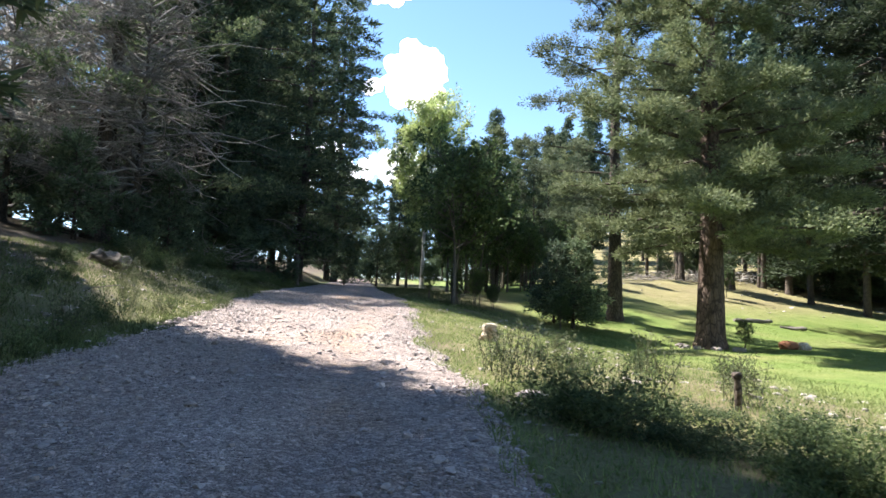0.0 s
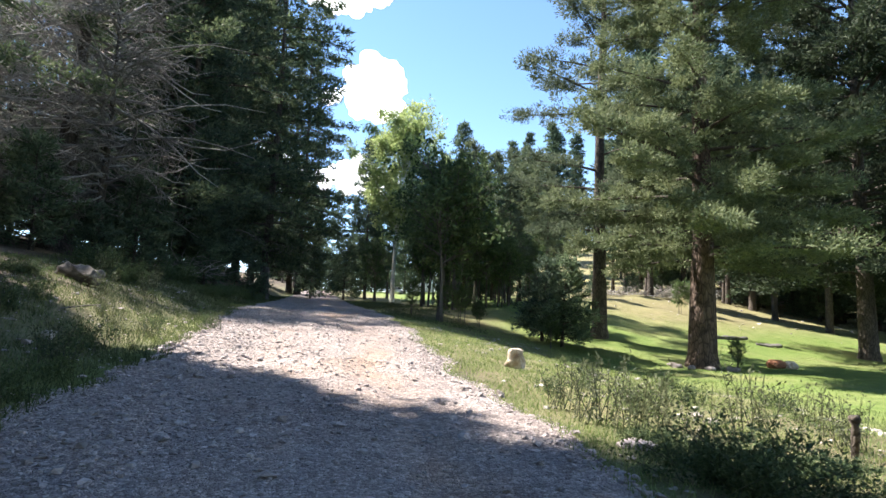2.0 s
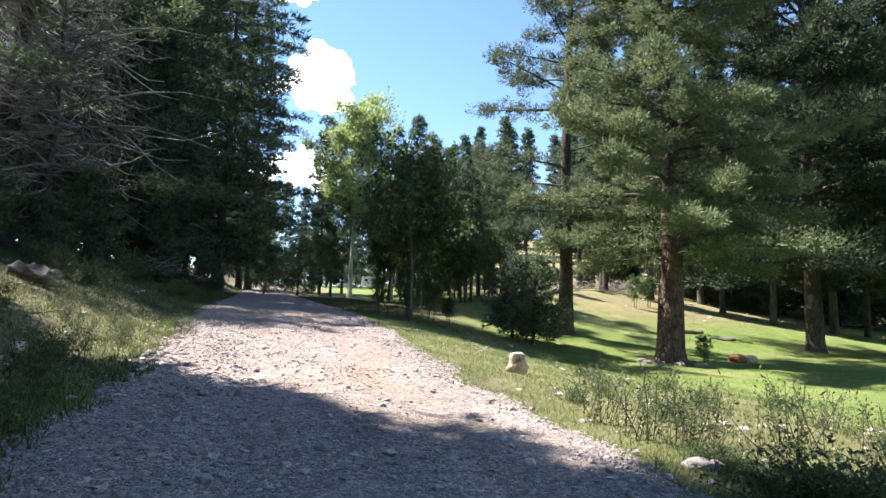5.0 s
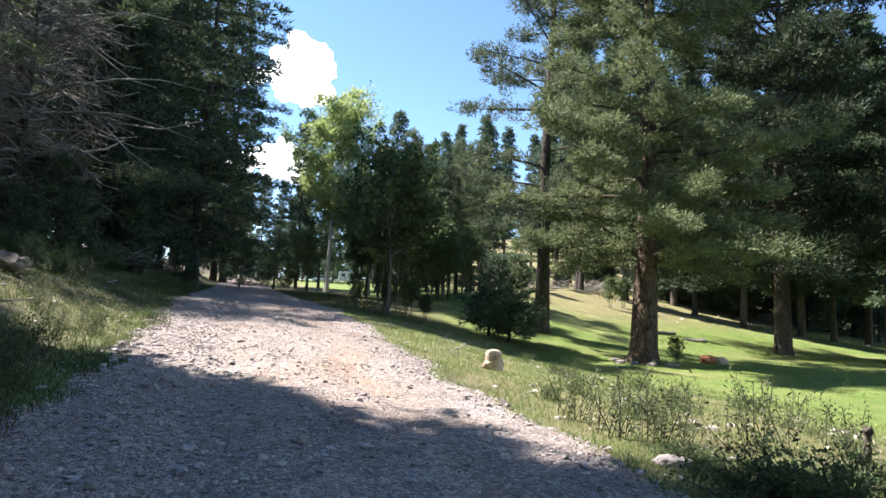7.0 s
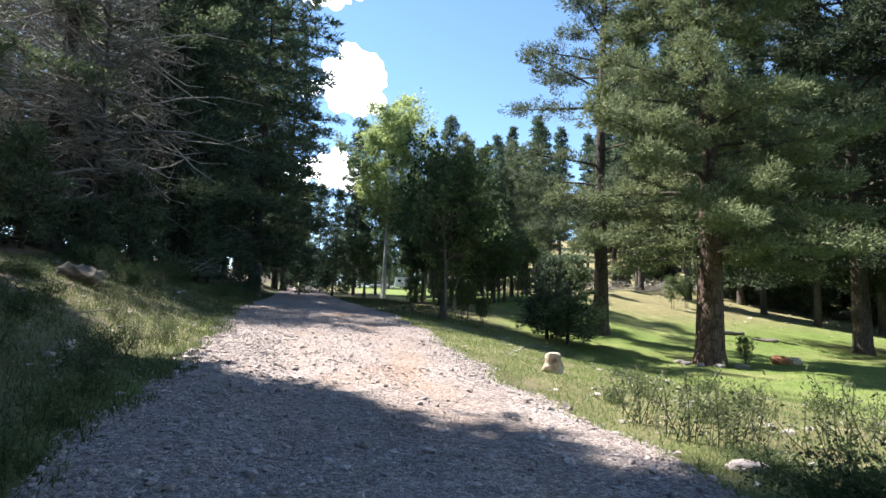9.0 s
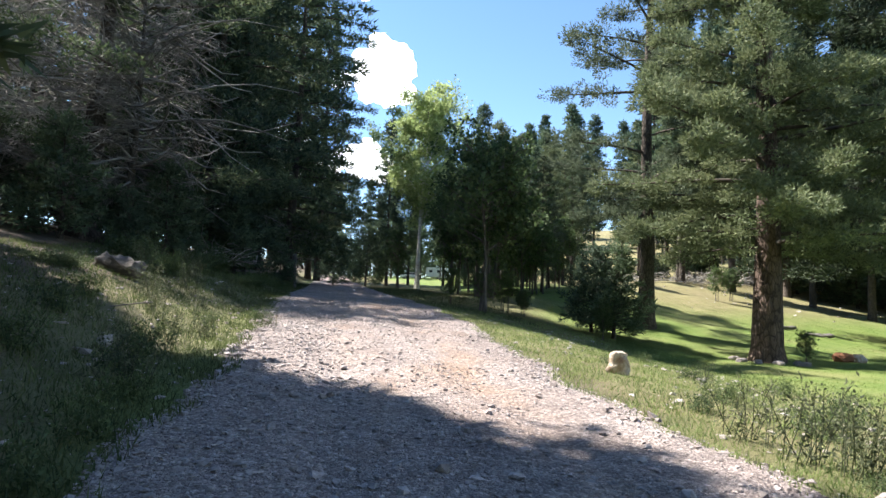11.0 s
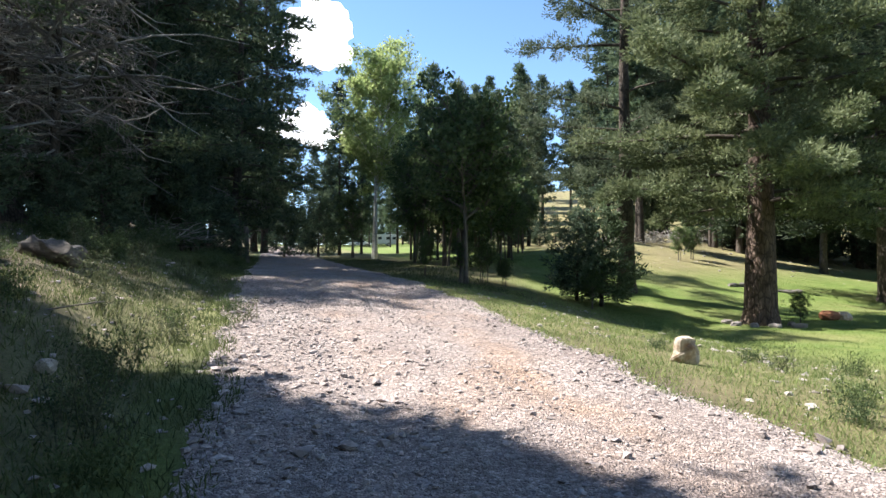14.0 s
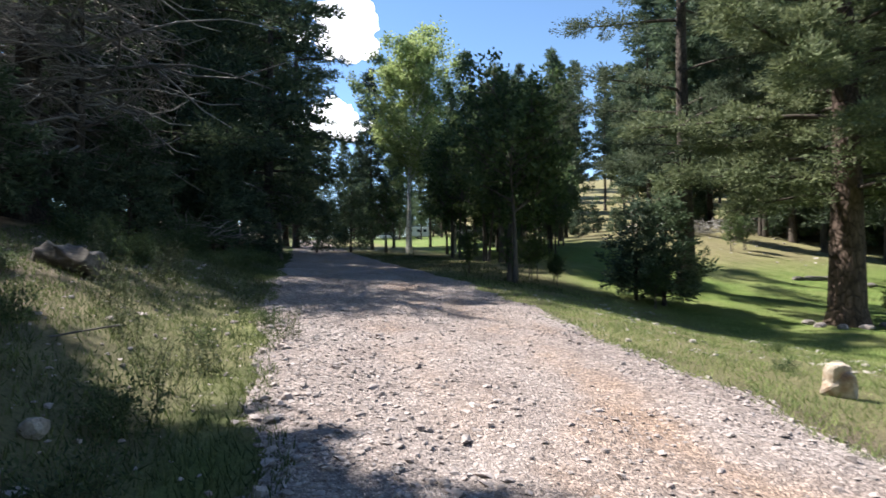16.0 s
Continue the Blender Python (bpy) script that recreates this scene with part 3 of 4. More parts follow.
P_dead = conifer("dead_tree", "dead conifer with a tangle of bare grey branches", "tree", 51, 12.0, 3.0, 6.8, 0.20, 5, 0.18, 6, M_spruce, M_bark_dark,
                 shape=0.15, rise=0.0, droop=0.15, fan=0.6, dead=26.0, x=-13.4, y=25.6, group="dead trees")
conifer("dead_tree", "thick old trunk with a few dead branches behind the log", "tree", 52, 14.5, 4.0, 3.6, 0.55, 4, 0.18, 6, M_spruce, M_bark_dark,
        shape=0.2, rise=0.0, droop=0.2, fan=0.5, dead=14.0, x=-15.0, y=25.8)

# spruce for unseen copies that shade the road or block sky light
P_shade = conifer("spruce_tree", "tall dark spruce with drooping boughs, seen in the wood or added unseen", "tree", 24, 26, 2.0, 5.1, 0.27, 84, 0.45, 3.0, M_spruce, M_bark_dark,
                  shape=0.45, rise=0.0, droop=0.33, fan=0.33, x=-12.6, y=9.3, group="trees of the wood", count=18, clump=0.42)
for x, y, q in ((38, 27, 1.0), (47, 35, 1.05), (36, 23, 0.95)):
    tagged(plant(shaded_fir, x, y, q, 130 * q + 40), "large fir with shade-darkened needles at the far side of the meadow")
rng = np.random.default_rng(7)


def in_clearing(x, y, crown=3.2):
    """The strip of thin wood through which the sun reaches the road."""
    along = y - 0.61 * (-4 - x)
    return x > -27 and 9.7 - crown < along < 23.0 + crown


WOOD = [(-14.5, 33), (-17.5, 38), (-18, 44), 
        (-24.5, 48), (-30, 44), (-36, 31), (-19, 53), (-38, 42), (-37, 26),
        (-32, 19), (-34, 45), (-26.5, 52), (-44, 38),
        (-14.2, 11.2), (-17.5, 13.0), (-12.6, 7), (-16, 8), (-20.5, 14.6), (-13.2, 3), (-11.5, -0.5), (-17, 2), (-20, 8), (-14, -5), (-22, 3), (-25, 12), (-18, -9), (-12.5, -12), (-10.5, -6)]
for i, (x, y) in enumerate(WOOD):
    if not in_clearing(x, y):
        plant(P_spruce[i % 3] if y > 18 else P_shade, x, y, rng.uniform(0.85, 1.1), rng.uniform(0, 360))
for i, (x, y) in enumerate(((-12.8, 32.8), (-15.6, 36.2), (-18.5, 36.8))):
    plant(P_spruce[i % 2], x, y, 1.0 + 0.05 * math.sin(i * 2.0), 77 * i)
for i, (x, y, q) in enumerate(((-12.2, 50.5, 1.36), (-13.4, 74, 1.42), (-15.5, 80, 1.4), (-19, 56, 1.35), (-15.8, 55, 1.3), (-22, 68, 1.4), (-27, 60, 1.4), (-14.6, 44.5, 1.2), (-33, 56, 1.4), (-20, 78, 1.3))):
    plant(P_spruce[i % 2], x, y, q, 101 * i)
# unseen spruces behind the start, added to cut the sky's fill light
for i, (x, y) in enumerate(((7, -11), (13, -8), (2, -17), (-4, -22), (19, -13), (11, -19), (25, -6))):
    plant(P_shade, x, y, 1.0, 91 * i)
for i, (x, y, q) in enumerate(((-14.0, 10.7, 1.0), (-17.2, 12.7, 1.0), (-20.0, 14.4, 1.0), (-11.6, 5.2, 0.9), (-13.5, 9.0, 1.0), (-16.2, 11.0, 1.0), (-19, 11.5, 1.0), (-10.0, 2.4, 0.9), (-15, 4.5, 1.0), (-12.8, -2.5, 1.0), (-8.5, -4, 0.8), (-9.0, -9, 0.8),
                               (-16.2, 16.0, 0.62), (-15.0, 15.0, 0.6), (-16.0, 14.2, 0.62), (-14.2, 13.6, 0.56), (-13.6, 6.2, 1.0), (-11.2, -4.5, 0.9))):
    plant(P_shade, x, y, q, 77 * i)
for x, y, q in ((-17.5, 23.5, 0.8), (-19.5, 29, 0.95)):
    plant(P_dead, x, y, q, rng.uniform(0, 360))
for x, y, s in ((5.0, 26.6, 0.95), (-12, 26, 1.0), (-14, 22.5, 1.1), (-10.8, 31, 0.9), (-11, 33.5, 1.2), (-13, 38, 0.8), (-15, 28.5, 1.5), (-10.2, 38.5, 0.7), (-19, 25, 1.6), (-6.8, 62, 1.6), (-9.5, 58, 1.2),
                (-16.5, 19.5, 1.0), (-13, 29.5, 1.3), (-22, 30, 1.7), (-20, 21.5, 1.2), (-12.4, 23.8, 0.6), (-22, 34, 1.8), (-18, 31, 1.6), (-25, 22, 1.6), (-30, 22, 1.8), (-33, 26, 1.9), (-28, 17, 1.6), (-36, 20, 2.0), (-33, 30, 2.0)):
    plant(P_young, x, y, s, rng.uniform(0, 360))
# the slope beyond the meadow
for i in range(85):
    x, y = rng.uniform(10, 125), rng.uniform(64, 165)
    if y < 112 - 0.9 * (x - 10):
        y += 52
    plant(P_far[i % 3], x, y, rng.uniform(0.75, 1.15) * (0.9 + 0.0022 * x), rng.uniform(0, 360), rng.uniform(0.9, 1.1))
for i, (x, y, q) in enumerate(((6.6, 81, 0.84), (1.6, 74, 0.56), (3.9, 70, 0.6), (-4.9, 66, 0.62), (-2.6, 72, 0.55), (10.5, 88, 0.75), (14.5, 84, 0.66), (18, 92, 0.8), (35, 172, 1.25), (38, 63, 0.85), (47, 66, 1.0), (55, 60, 1.05), (31.5, 62, 0.7), (62, 70, 1.1), (43, 78, 1.0), (70, 55, 1.1), (50, 52, 0.95))):
    plant(P_far[i % 3], x, y, q, 83 * i)
for i in range(22):
    a, d = radians(25 + 1.35 * i + 0.5 * math.sin(i * 4.1)), 66 + 12 * math.sin(i * 2.3)
    plant(P_far[i % 3], -4 + d * math.sin(a), 6 + d * math.cos(a), 0.95 + 0.12 * math.sin(i * 1.7), 57 * i)
for i, (x, y, s) in enumerate(((34, 62, 1.2), (41, 59, 1.25), (46, 63, 1.3), (53, 55, 1.3), (39, 68, 1.2), (57, 64, 1.3), (60, 50, 1.3), (28, 66, 1.2), (24, 70, 1.1), (49, 58, 1.25))):
    plant(P_pine[i % 3], x, y, s, 50 * i)
for i in range(34):
    x = 4 + 1.7 * i + rng.uniform(-1, 1)
    plant(P_young, x, 60 + 0.12 * abs(x - 25) + rng.uniform(0, 14), rng.uniform(0.6, 1.4), rng.uniform(0, 360))
for i in range(14):
    plant(P_young, 33 + 2.3 * i, 57 - 0.5 * i + 2.5 * math.sin(i * 2.2), 1.9 + 0.6 * math.sin(i * 3.1), 64 * i)
# trees past the road's end
for i, (x, y, s) in enumerate(((-11.5, 78, 0.7), (-8.5, 84, 0.75), (-14, 86, 0.8), (-5.5, 92, 0.7), (-2, 88, 0.75), (-17, 80, 0.8), (-12, 95, 0.9), (1, 95, 0.8), (-9.5, 72, 0.42), (-11.8, 67, 0.6), (-5, 73, 0.5), (-14, 71, 0.7), (-1.5, 77, 0.6), (3, 72, 0.7), (6, 66, 0.7), (-7, 79, 0.6), (0.5, 69, 0.45), (-20, 70, 0.9), (-22, 88, 0.9), (4, 84, 0.7), (-7, 98, 0.9), (-15, 99, 0.9))):
    x, y = -3.5 + 1.75 * (x + 3.5), 5 + 1.75 * (y - 5)
    if y > 140 or abs(x - road_mid(y)) > 4:
        plant(P_far[i % 3], x, y, s * 1.05, 70 * i)
for i in range(22):
    plant(P_young, -34 + 2.2 * i, 148 + 8 * math.sin(i * 1.9), 2.0 + 0.7 * math.sin(i * 2.7), 40 * i)
# aspens and oaks by the road
broadleaf("aspen_tree", "tall aspen with white trunk and yellow-green leaves by the road", "tree", 61, 16.6, 5.6, 3.5, 0.17, 30000, 0.22, M_aspen, M_bark_white, x=-1.9, y=54.0, stems=2, forks=20)
broadleaf("aspen_tree", "slim young aspen with a white trunk behind the oaks", "tree", 63, 9.5, 5.0, 1.5, 0.11, 4000, 0.18, M_aspen, M_bark_white, x=1.7, y=52.1, forks=9)
P_oak = [broadleaf("oak_tree", "slim leafy oak with dark crooked stems in a grove", "tree", 71 + i, 8.2 - 1.8 * i, 2.4, 2.1, 0.10, 8500, 0.17, M_oak, M_bark_grey, x=(1.9, 0.5)[i], y=(35.5, 27.2)[i], stems=3, group="oak grove") for i in range(2)]
for i, (x, y, s) in enumerate(((1.5, 38, 0.95), (3.6, 37.5, 0.75), (0.4, 43, 0.95), (5.4, 39, 0.62), (3.8, 44, 0.95), (6.8, 46, 0.78), (2.6, 48, 1.05), (9.0, 49, 0.78), (-3.6, 60, 0.7), (5.5, 55, 1.0), (0.8, 50, 0.9), (7.4, 52, 0.8))):
    plant(P_oak[i % 2], x, y, s, 40 * i)
for i, (x, y, s) in enumerate(((3.0, 40.5, 0.62), (6.4, 42, 0.55), (4.4, 48.5, 0.8), (9.2, 52, 0.72), (12, 58, 0.8), (8, 60, 0.9), (15, 66, 0.95))):
    plant(P_pine[i % 3], x, y, s, 47 * i)
for i, (x, y, s) in enumerate(((0.6, 27.4, 0.2), (1.6, 28.2, 0.24), (-0.6, 29.4, 0.2), (2.4, 27.6, 0.16), (11.6, 22.9, 0.14), (5.0, 25.2, 0.2), (20, 45, 0.3), (22, 46.5, 0.35))):
    tagged(plant(P_oak[i % 2], x, y, s, 70 * i), "low leafy oak sapling at the edge of the grass", "shrub", "oak saplings")

# ---- stones ----
def pebble(rng, flat=0.5):
    """A small angular stone about one metre across: a bmesh hull."""
    bm = bmesh.new()
    for p in unit(rng.normal(0, 1, (9, 3))) * rng.uniform(0.38, 0.55, (9, 1)):
        bm.verts.new((p[0], p[1] * rng.uniform(0.7, 1), p[2] * flat))
    out = bmesh.ops.convex_hull(bm, input=bm.verts)
    bmesh.ops.delete(bm, geom=[g for g in out["geom_interior"] if isinstance(g, bmesh.types.BMVert)], context="VERTS")
    bmesh.ops.triangulate(bm, faces=bm.faces)
    me = bpy.data.meshes.new("stone")
    bm.to_mesh(me)
    bm.free()
    v = np.array([w.co for w in me.vertices])
    f = np.array([p.vertices[:] for p in me.polygons])
    return me, v, f


srng = np.random.default_rng(5)
PEBBLES = [pebble(srng, q) for q in (0.35, 0.45, 0.5, 0.6, 0.4, 0.55)]


def strewn(name, xs, ys, zs, sizes, material, parent=None):
    """Many stones joined into one mesh."""
    pieces = []
    kind = srng.integers(0, len(PEBBLES), len(xs))
    ang = srng.uniform(0, 6.28, len(xs))
    for k, (_, v, f) in enumerate(PEBBLES):
        w = np.where(kind == k)[0]
        c, s_ = np.cos(ang[w])[:, None], np.sin(ang[w])[:, None]
        x = (v[None, :, 0] * c - v[None, :, 1] * s_) * sizes[w, None] + xs[w, None]
        y = (v[None, :, 0] * s_ + v[None, :, 1] * c) * sizes[w, None] + ys[w, None]
        z = v[None, :, 2] * sizes[w, None] + zs[w, None]
        pieces.append((np.stack([x, y, z], -1).reshape(-1, 3), (f[None] + (np.arange(len(w)) * len(v))[:, None, None]).reshape(-1, 3)))
    return tagged(part_mesh(name, mesh_of(name, *joined(pieces), False), material, parent), kind="stuff")


def on_road(n, y0, y1, rng):
    y = y0 + (y1 - y0) * rng.uniform(0, 1, n) ** 1.35
    c = rng.uniform(-1.03, 1.03, n)
    keep = rng.uniform(0, 1, n) < 0.30 - 0.2 * np.exp(-((c - 0.47) / 0.17) ** 2) + 0.7 * smooth(0.15, 0.9, -c) + 0.5 * smooth(0.75, 1.0, c) + 0.35 * (wobble(1.3 * c, 0.9 * y) > 0.2)
    return (road_mid(y) + c * road_half(y))[keep], y[keep]


x, y = on_road(55000, 1.5, 27, srng)
size = np.clip(np.exp(srng.normal(-3.6, 0.5, len(x))), 0.012, 0.13)
strewn("gravel", x, y, road_z(x, y) + size * 0.08, size, M_stone, road)

y = srng.uniform(8.5, 19, 420)
c = -1.0 + srng.uniform(0, 1, 420) ** 1.3 * 0.75
x = road_mid(y) + c * road_half(y)
size = np.clip(np.exp(srng.normal(-2.5, 0.4, 420)), 0.04, 0.2)
strewn("broken_stones", x, y, road_z(x, y) + size * 0.1, size, M_stone, road)

x, y = on_road(3600, 1.5, 24, srng)
size = np.clip(np.exp(srng.normal(-2.75, 0.35, len(x))), 0.04, 0.16)
strewn("flat_stones", x, y, road_z(x, y) + size * 0.05, size, M_stone, road)

# rocks on the banks
n = 1500
y = srng.uniform(2, 24, n)
x = road_mid(y) + 2.6 + srng.uniform(0, 1, n) ** 0.8 * 6.5
keep = wobble(0.8 * x, 0.8 * y + 3) > -0.1
x, y = x[keep], y[keep]
size = np.clip(np.exp(srng.normal(-2.5, 0.5, len(x))), 0.03, 0.32)
bank_rocks = strewn("bank_stones", x, y, ground_z(x, y) + size * 0.02, size, M_white_rock)
tagged(bank_rocks, "pale limestone pieces strewn over the grassy bank", "stones")
n = 1300
y = srng.uniform(4, 24, n)
x = road_mid(y) - 2.6 - srng.uniform(0, 1, n) * 6
size = np.clip(np.exp(srng.normal(-2.9, 0.5, n)), 0.03, 0.25)
tagged(strewn("bank_stones", x, y, ground_z(x, y) + size * 0.1, size, M_stone), "grey stones strewn over the grassy bank under the wood", "stones")
n = 260
x, y = srng.uniform(14, 60, n), srng.uniform(40, 64, n)
size = srng.uniform(0.12, 0.4, n)
tagged(strewn("slope_stones", x, y, ground_z(x, y) + size * 0.1, size, M_white_rock), "pale stones strewn over the dry slope", "stones")


def boulder(name, label, x, y, w, d, h, material, seed, sink=0.12, turn=0.0, group=""):
    bm = bmesh.new()
    bmesh.ops.create_icosphere(bm, subdivisions=4, radius=0.5)
    off = Vector((seed * 3.1, seed * 1.7, seed))
    for vert in bm.verts:
        c = vert.co.copy()
        k = 1.0 + 0.28 * noise.noise(c * 2.2 + off) + 0.12 * noise.noise(c * 5.0 + off) + 0.05 * noise.noise(c * 13 + off)
        cell = noise.cell_vector(c * 2.6 + off)
        c = c * k + Vector(cell) * 0.05
        vert.co = Vector((max(-0.44, min(0.44, c.x)) * w, max(-0.42, min(0.42, c.y)) * d, max(-0.45, min(0.5, c.z)) * h))
    ob = part(name, bm, material)
    ob.matrix_basis = pose(x, y, gz(x, y) + h * (0.45 - sink), 0, 0, turn)
    return tagged(ob, label, "rock", group)


rr = np.random.default_rng(33)
bm = bmesh.new()
for (cx, cy, cz), (wx, wy, wz) in (((0, 0, 0.14), (0.42, 0.34, 0.40)), ((0.03, 0.01, 0.25), (0.31, 0.28, 0.34))):
    lump = [bm.verts.new((cx + wx * p[0], cy + wy * p[1], cz + wz * p[2])) for p in np.clip(unit(rr.normal(0, 1, (16, 3))) * 0.62, -0.46, 0.46)]
    out = bmesh.ops.convex_hull(bm, input=lump)
    bmesh.ops.delete(bm, geom=[g_ for g_ in out["geom_interior"] if isinstance(g_, bmesh.types.BMVert)], context="VERTS")
bmesh.ops.bevel(bm, geom=bm.edges[:], offset=0.012, segments=2, affect="EDGES")
tan_rock = part("rock", bm, M_tan_rock)
tan_rock.matrix_basis = pose(0.98, 12.25, gz(0.98, 12.25) - 0.03, 0, 0, 25)
tagged(tan_rock, "upright tan and white rock on the grass by the road", "rock")
boulder("rock", "small white rock lying in the shaded grass", -6.6, 10.65, 0.20, 0.17, 0.17, M_white_rock, 5)
boulder("rock", "pale flat rock beside the road shrubs", 1.0, 6.5, 0.40, 0.28, 0.12, M_stone, 8, 0.35)
boulder("rock", "rust-red rock on the mown meadow", 14.2, 24.6, 0.8, 0.6, 0.42, M_red_rock, 12)
boulder("rock", "pale rock leaning on the rust-red rock", 14.75, 24.5, 0.6, 0.45, 0.38, M_tan_rock, 13)
for i, a in enumerate((2.7, 3.25, 3.9, 4.5, 5.2, 5.75)):
    q = 1.1 + 0.25 * math.sin(i * 3.3)
    boulder("rock", "pale rock at the foot of the large fir", 10.5 + q * math.cos(a), 23.4 + q * math.sin(a), 0.42 + 0.16 * math.sin(i * 2.1), 0.30, 0.20, M_stone, 20 + i, 0.25, 37 * i, "stones round the fir")


def log(name, label, x, y, length, radius, turn, seed, tilt=0.0, material=M_grey_log):
    rng2 = np.random.default_rng(seed)
    t = np.linspace(-0.5, 0.5, 12)
    pts = np.stack([t * length, 0.05 * length * np.sin(3 * t + seed) * 0.6, 0 * t], -1)
    r = radius * (1 + rng2.normal(0, 0.12, 12)) * (1 - 0.25 * (t + 0.5))
    r2 = np.concatenate([[r[0] * 0.05, r[0] * 0.86], r[1:-1], [r[-1] * 0.86, r[-1] * 0.05]])
    pts = np.concatenate([[pts[0]], pts[:1] + [[0.001, 0, 0]], pts[1:-1], pts[-1:] - [[0.001, 0, 0]], [pts[-1]]])
    v, f = tube(pts, r2, 16)
    v += np.stack([0 * v[:, 0], 0.16 * radius * np.sin(9 * v[:, 0] + 30 * v[:, 2]), 0.18 * radius * np.sin(7 * v[:, 0] + 25 * v[:, 1])], -1)
    ob = part_mesh(name, mesh_of(name, v, f), material)
    ob.matrix_basis = pose(x, y, gz(x, y) + radius * 0.75, 0, tilt, turn)
    return tagged(ob, label, "log")


log("log", "thick weathered grey log lying on the bank", -9.4, 16.9, 1.3, 0.25, -28, 1, 6)
log("log", "thin pale dead log on the meadow", 18.0, 34.6, 2.3, 0.13, 8, 2)
log("log", "short pale dead log on the meadow", 19.6, 33.4, 1.3, 0.12, -30, 3)
log("fallen_branch", "thin fallen branch on the bank grass", -7.6, 12.9, 1.3, 0.014, 10, 4, -8)
log("fallen_branch", "thin fallen branch among pine litter", -10.5, 18.6, 2.4, 0.05, -50, 5)
post = log("stump", "short broken dark stump in the bank grass", 3.3, 6.7, 0.5, 0.045, 0, 6, 0, M_bark_dark)
post.matrix_basis = pose(3.3, 6.7, gz(3.3, 6.7) + 0.18, 0, 80, 30)
pale = log("stump", "pale broken snag at the edge of the wood", -9.5, 39.2, 2.2, 0.12, 0, 7)
pale.matrix_basis = pose(-9.5, 39.2, gz(-9.5, 39.2) + 1.0, 0, 88, 0)


def brush_pile(x, y, wide, tall, seed, label="heap of grey dead brushwood at the meadow's edge"):
    rng2 = np.random.default_rng(seed)
    pieces = []
    for _ in range(160):
        a = rng2.normal(0, 0.35, 3) * [wide, wide * 0.5, 0]
        a[2] = abs(rng2.normal(0, 0.3)) * tall
        d = unit(rng2.normal(0, 1, 3) * [1, 1, 0.45]) * rng2.uniform(0.4, 1.5)
        m_ = a + d * 0.5 + rng2.normal(0, 0.08, 3)
        pieces.append(tube([a, m_, a + d], [0.03, 0.02, 0.008], 4))
    v, f = joined(pieces)
    v[:, 2] = np.maximum(v[:, 2], 0.02)
    ob = part_mesh("brush_pile", mesh_of("brush_pile", v, f), M_twig)
    ob.matrix_basis = pose(x, y, gz(x, y), 0, 0, rng2.uniform(-20, 20))
    return tagged(ob, label, "brush pile", "brush piles", "stuff")


for i, (x, y, w, t) in enumerate(((27, 58, 5, 1.6), (33, 60, 6, 1.8), (40, 57, 5, 1.4), (20, 58, 4, 1.2), (47, 54, 5, 1.6), (37, 61, 6, 1.7), (23, 54, 4, 1.3), (-15.5, 17, 3, 1.4), (-12, 30, 3, 1.3))):
    brush_pile(x, y, w, t, 90 + i, "tangle of grey dead twigs under the trees" if x < 0 else "heap of grey dead brushwood at the meadow's edge")

# ---- weeds and shrubs ----
def weed(seed, stems, tall, label, leafy, dry):
    rng2 = np.random.default_rng(seed)
    root = thing("weed_clump", label, "weeds", 0, 0, 0, group="weeds by the road")
    pieces, pts = [], []
    for _ in range(stems):
        b0 = np.array([*rng2.normal(0, 0.16, 2), -0.04])
        tip = b0 + np.array([*rng2.normal(0, 0.16, 2), tall * rng2.uniform(0.5, 1.1)])
        m_ = (b0 + tip) / 2 + rng2.normal(0, 0.02, 3)
        pieces.append(tube([b0, m_, tip], [0.006, 0.005, 0.003], 4))
        for _k in range(3):
            st = b0 + (tip - b0) * rng2.uniform(0.4, 0.95)
            e = st + np.array([*rng2.normal(0, 0.07, 2), rng2.uniform(0.03, 0.14)])
            pieces.append(tube([st, (st + e) / 2, e], [0.004, 0.003, 0.002], 3))
            pts.append(e)
        q = rng2.uniform(0.05, 1, leafy)
        pts.extend(b0 + (tip - b0) * q_ + rng2.normal(0, 0.03, 3) for q_ in q)
    tagged(part_mesh("stem", mesh_of("stem", *joined(pieces)), M_weed if dry else M_shrub, root), kind="stuff")
    pts = np.array(pts)
    v, f = tufts(pts, rng2.normal(0, 0.6, pts.shape) + np.array([0, 0, 0.5]), 3, 0.055, 0.02, 0.6, rng2, True)
    tagged(part_mesh("leafage", mesh_of("leafage", v, f, False), M_weed if dry else M_shrub, root), kind="stuff")
    return root


def shrub(seed, wide, tall, label):
    rng2 = np.random.default_rng(seed)
    root = thing("shrub", label, "shrub", 0, 0, 0, group="low shrubs by the road")
    pieces, pts = [], []
    for _ in range(34):
        b0 = np.array([*rng2.normal(0, wide * 0.18, 2), -0.05])
        tip = b0 + np.array([*rng2.normal(0, wide * 0.36, 2), tall * rng2.uniform(0.45, 1.1)])
        pieces.append(tube([b0, (b0 + tip) / 2 + rng2.normal(0, 0.04, 3), tip], [0.008, 0.006, 0.003], 4))
        q = rng2.uniform(0.15, 1, 46)[:, None]
        pts.append(b0 + (tip - b0) * q + rng2.normal(0, 0.07, (46, 3)))
    tagged(part_mesh("stem", mesh_of("stem", *joined(pieces)), M_weed, root), kind="stuff")
    pts = np.concatenate(pts)
    v, f = tufts(pts, rng2.normal(0, 0.7, pts.shape) + np.array([0, 0, 0.6]), 5, 0.048, 0.018, 0.6, rng2, True)
    tagged(part_mesh("leafage", mesh_of("leafage", v, f, False), M_shrub, root), kind="stuff")
    return root


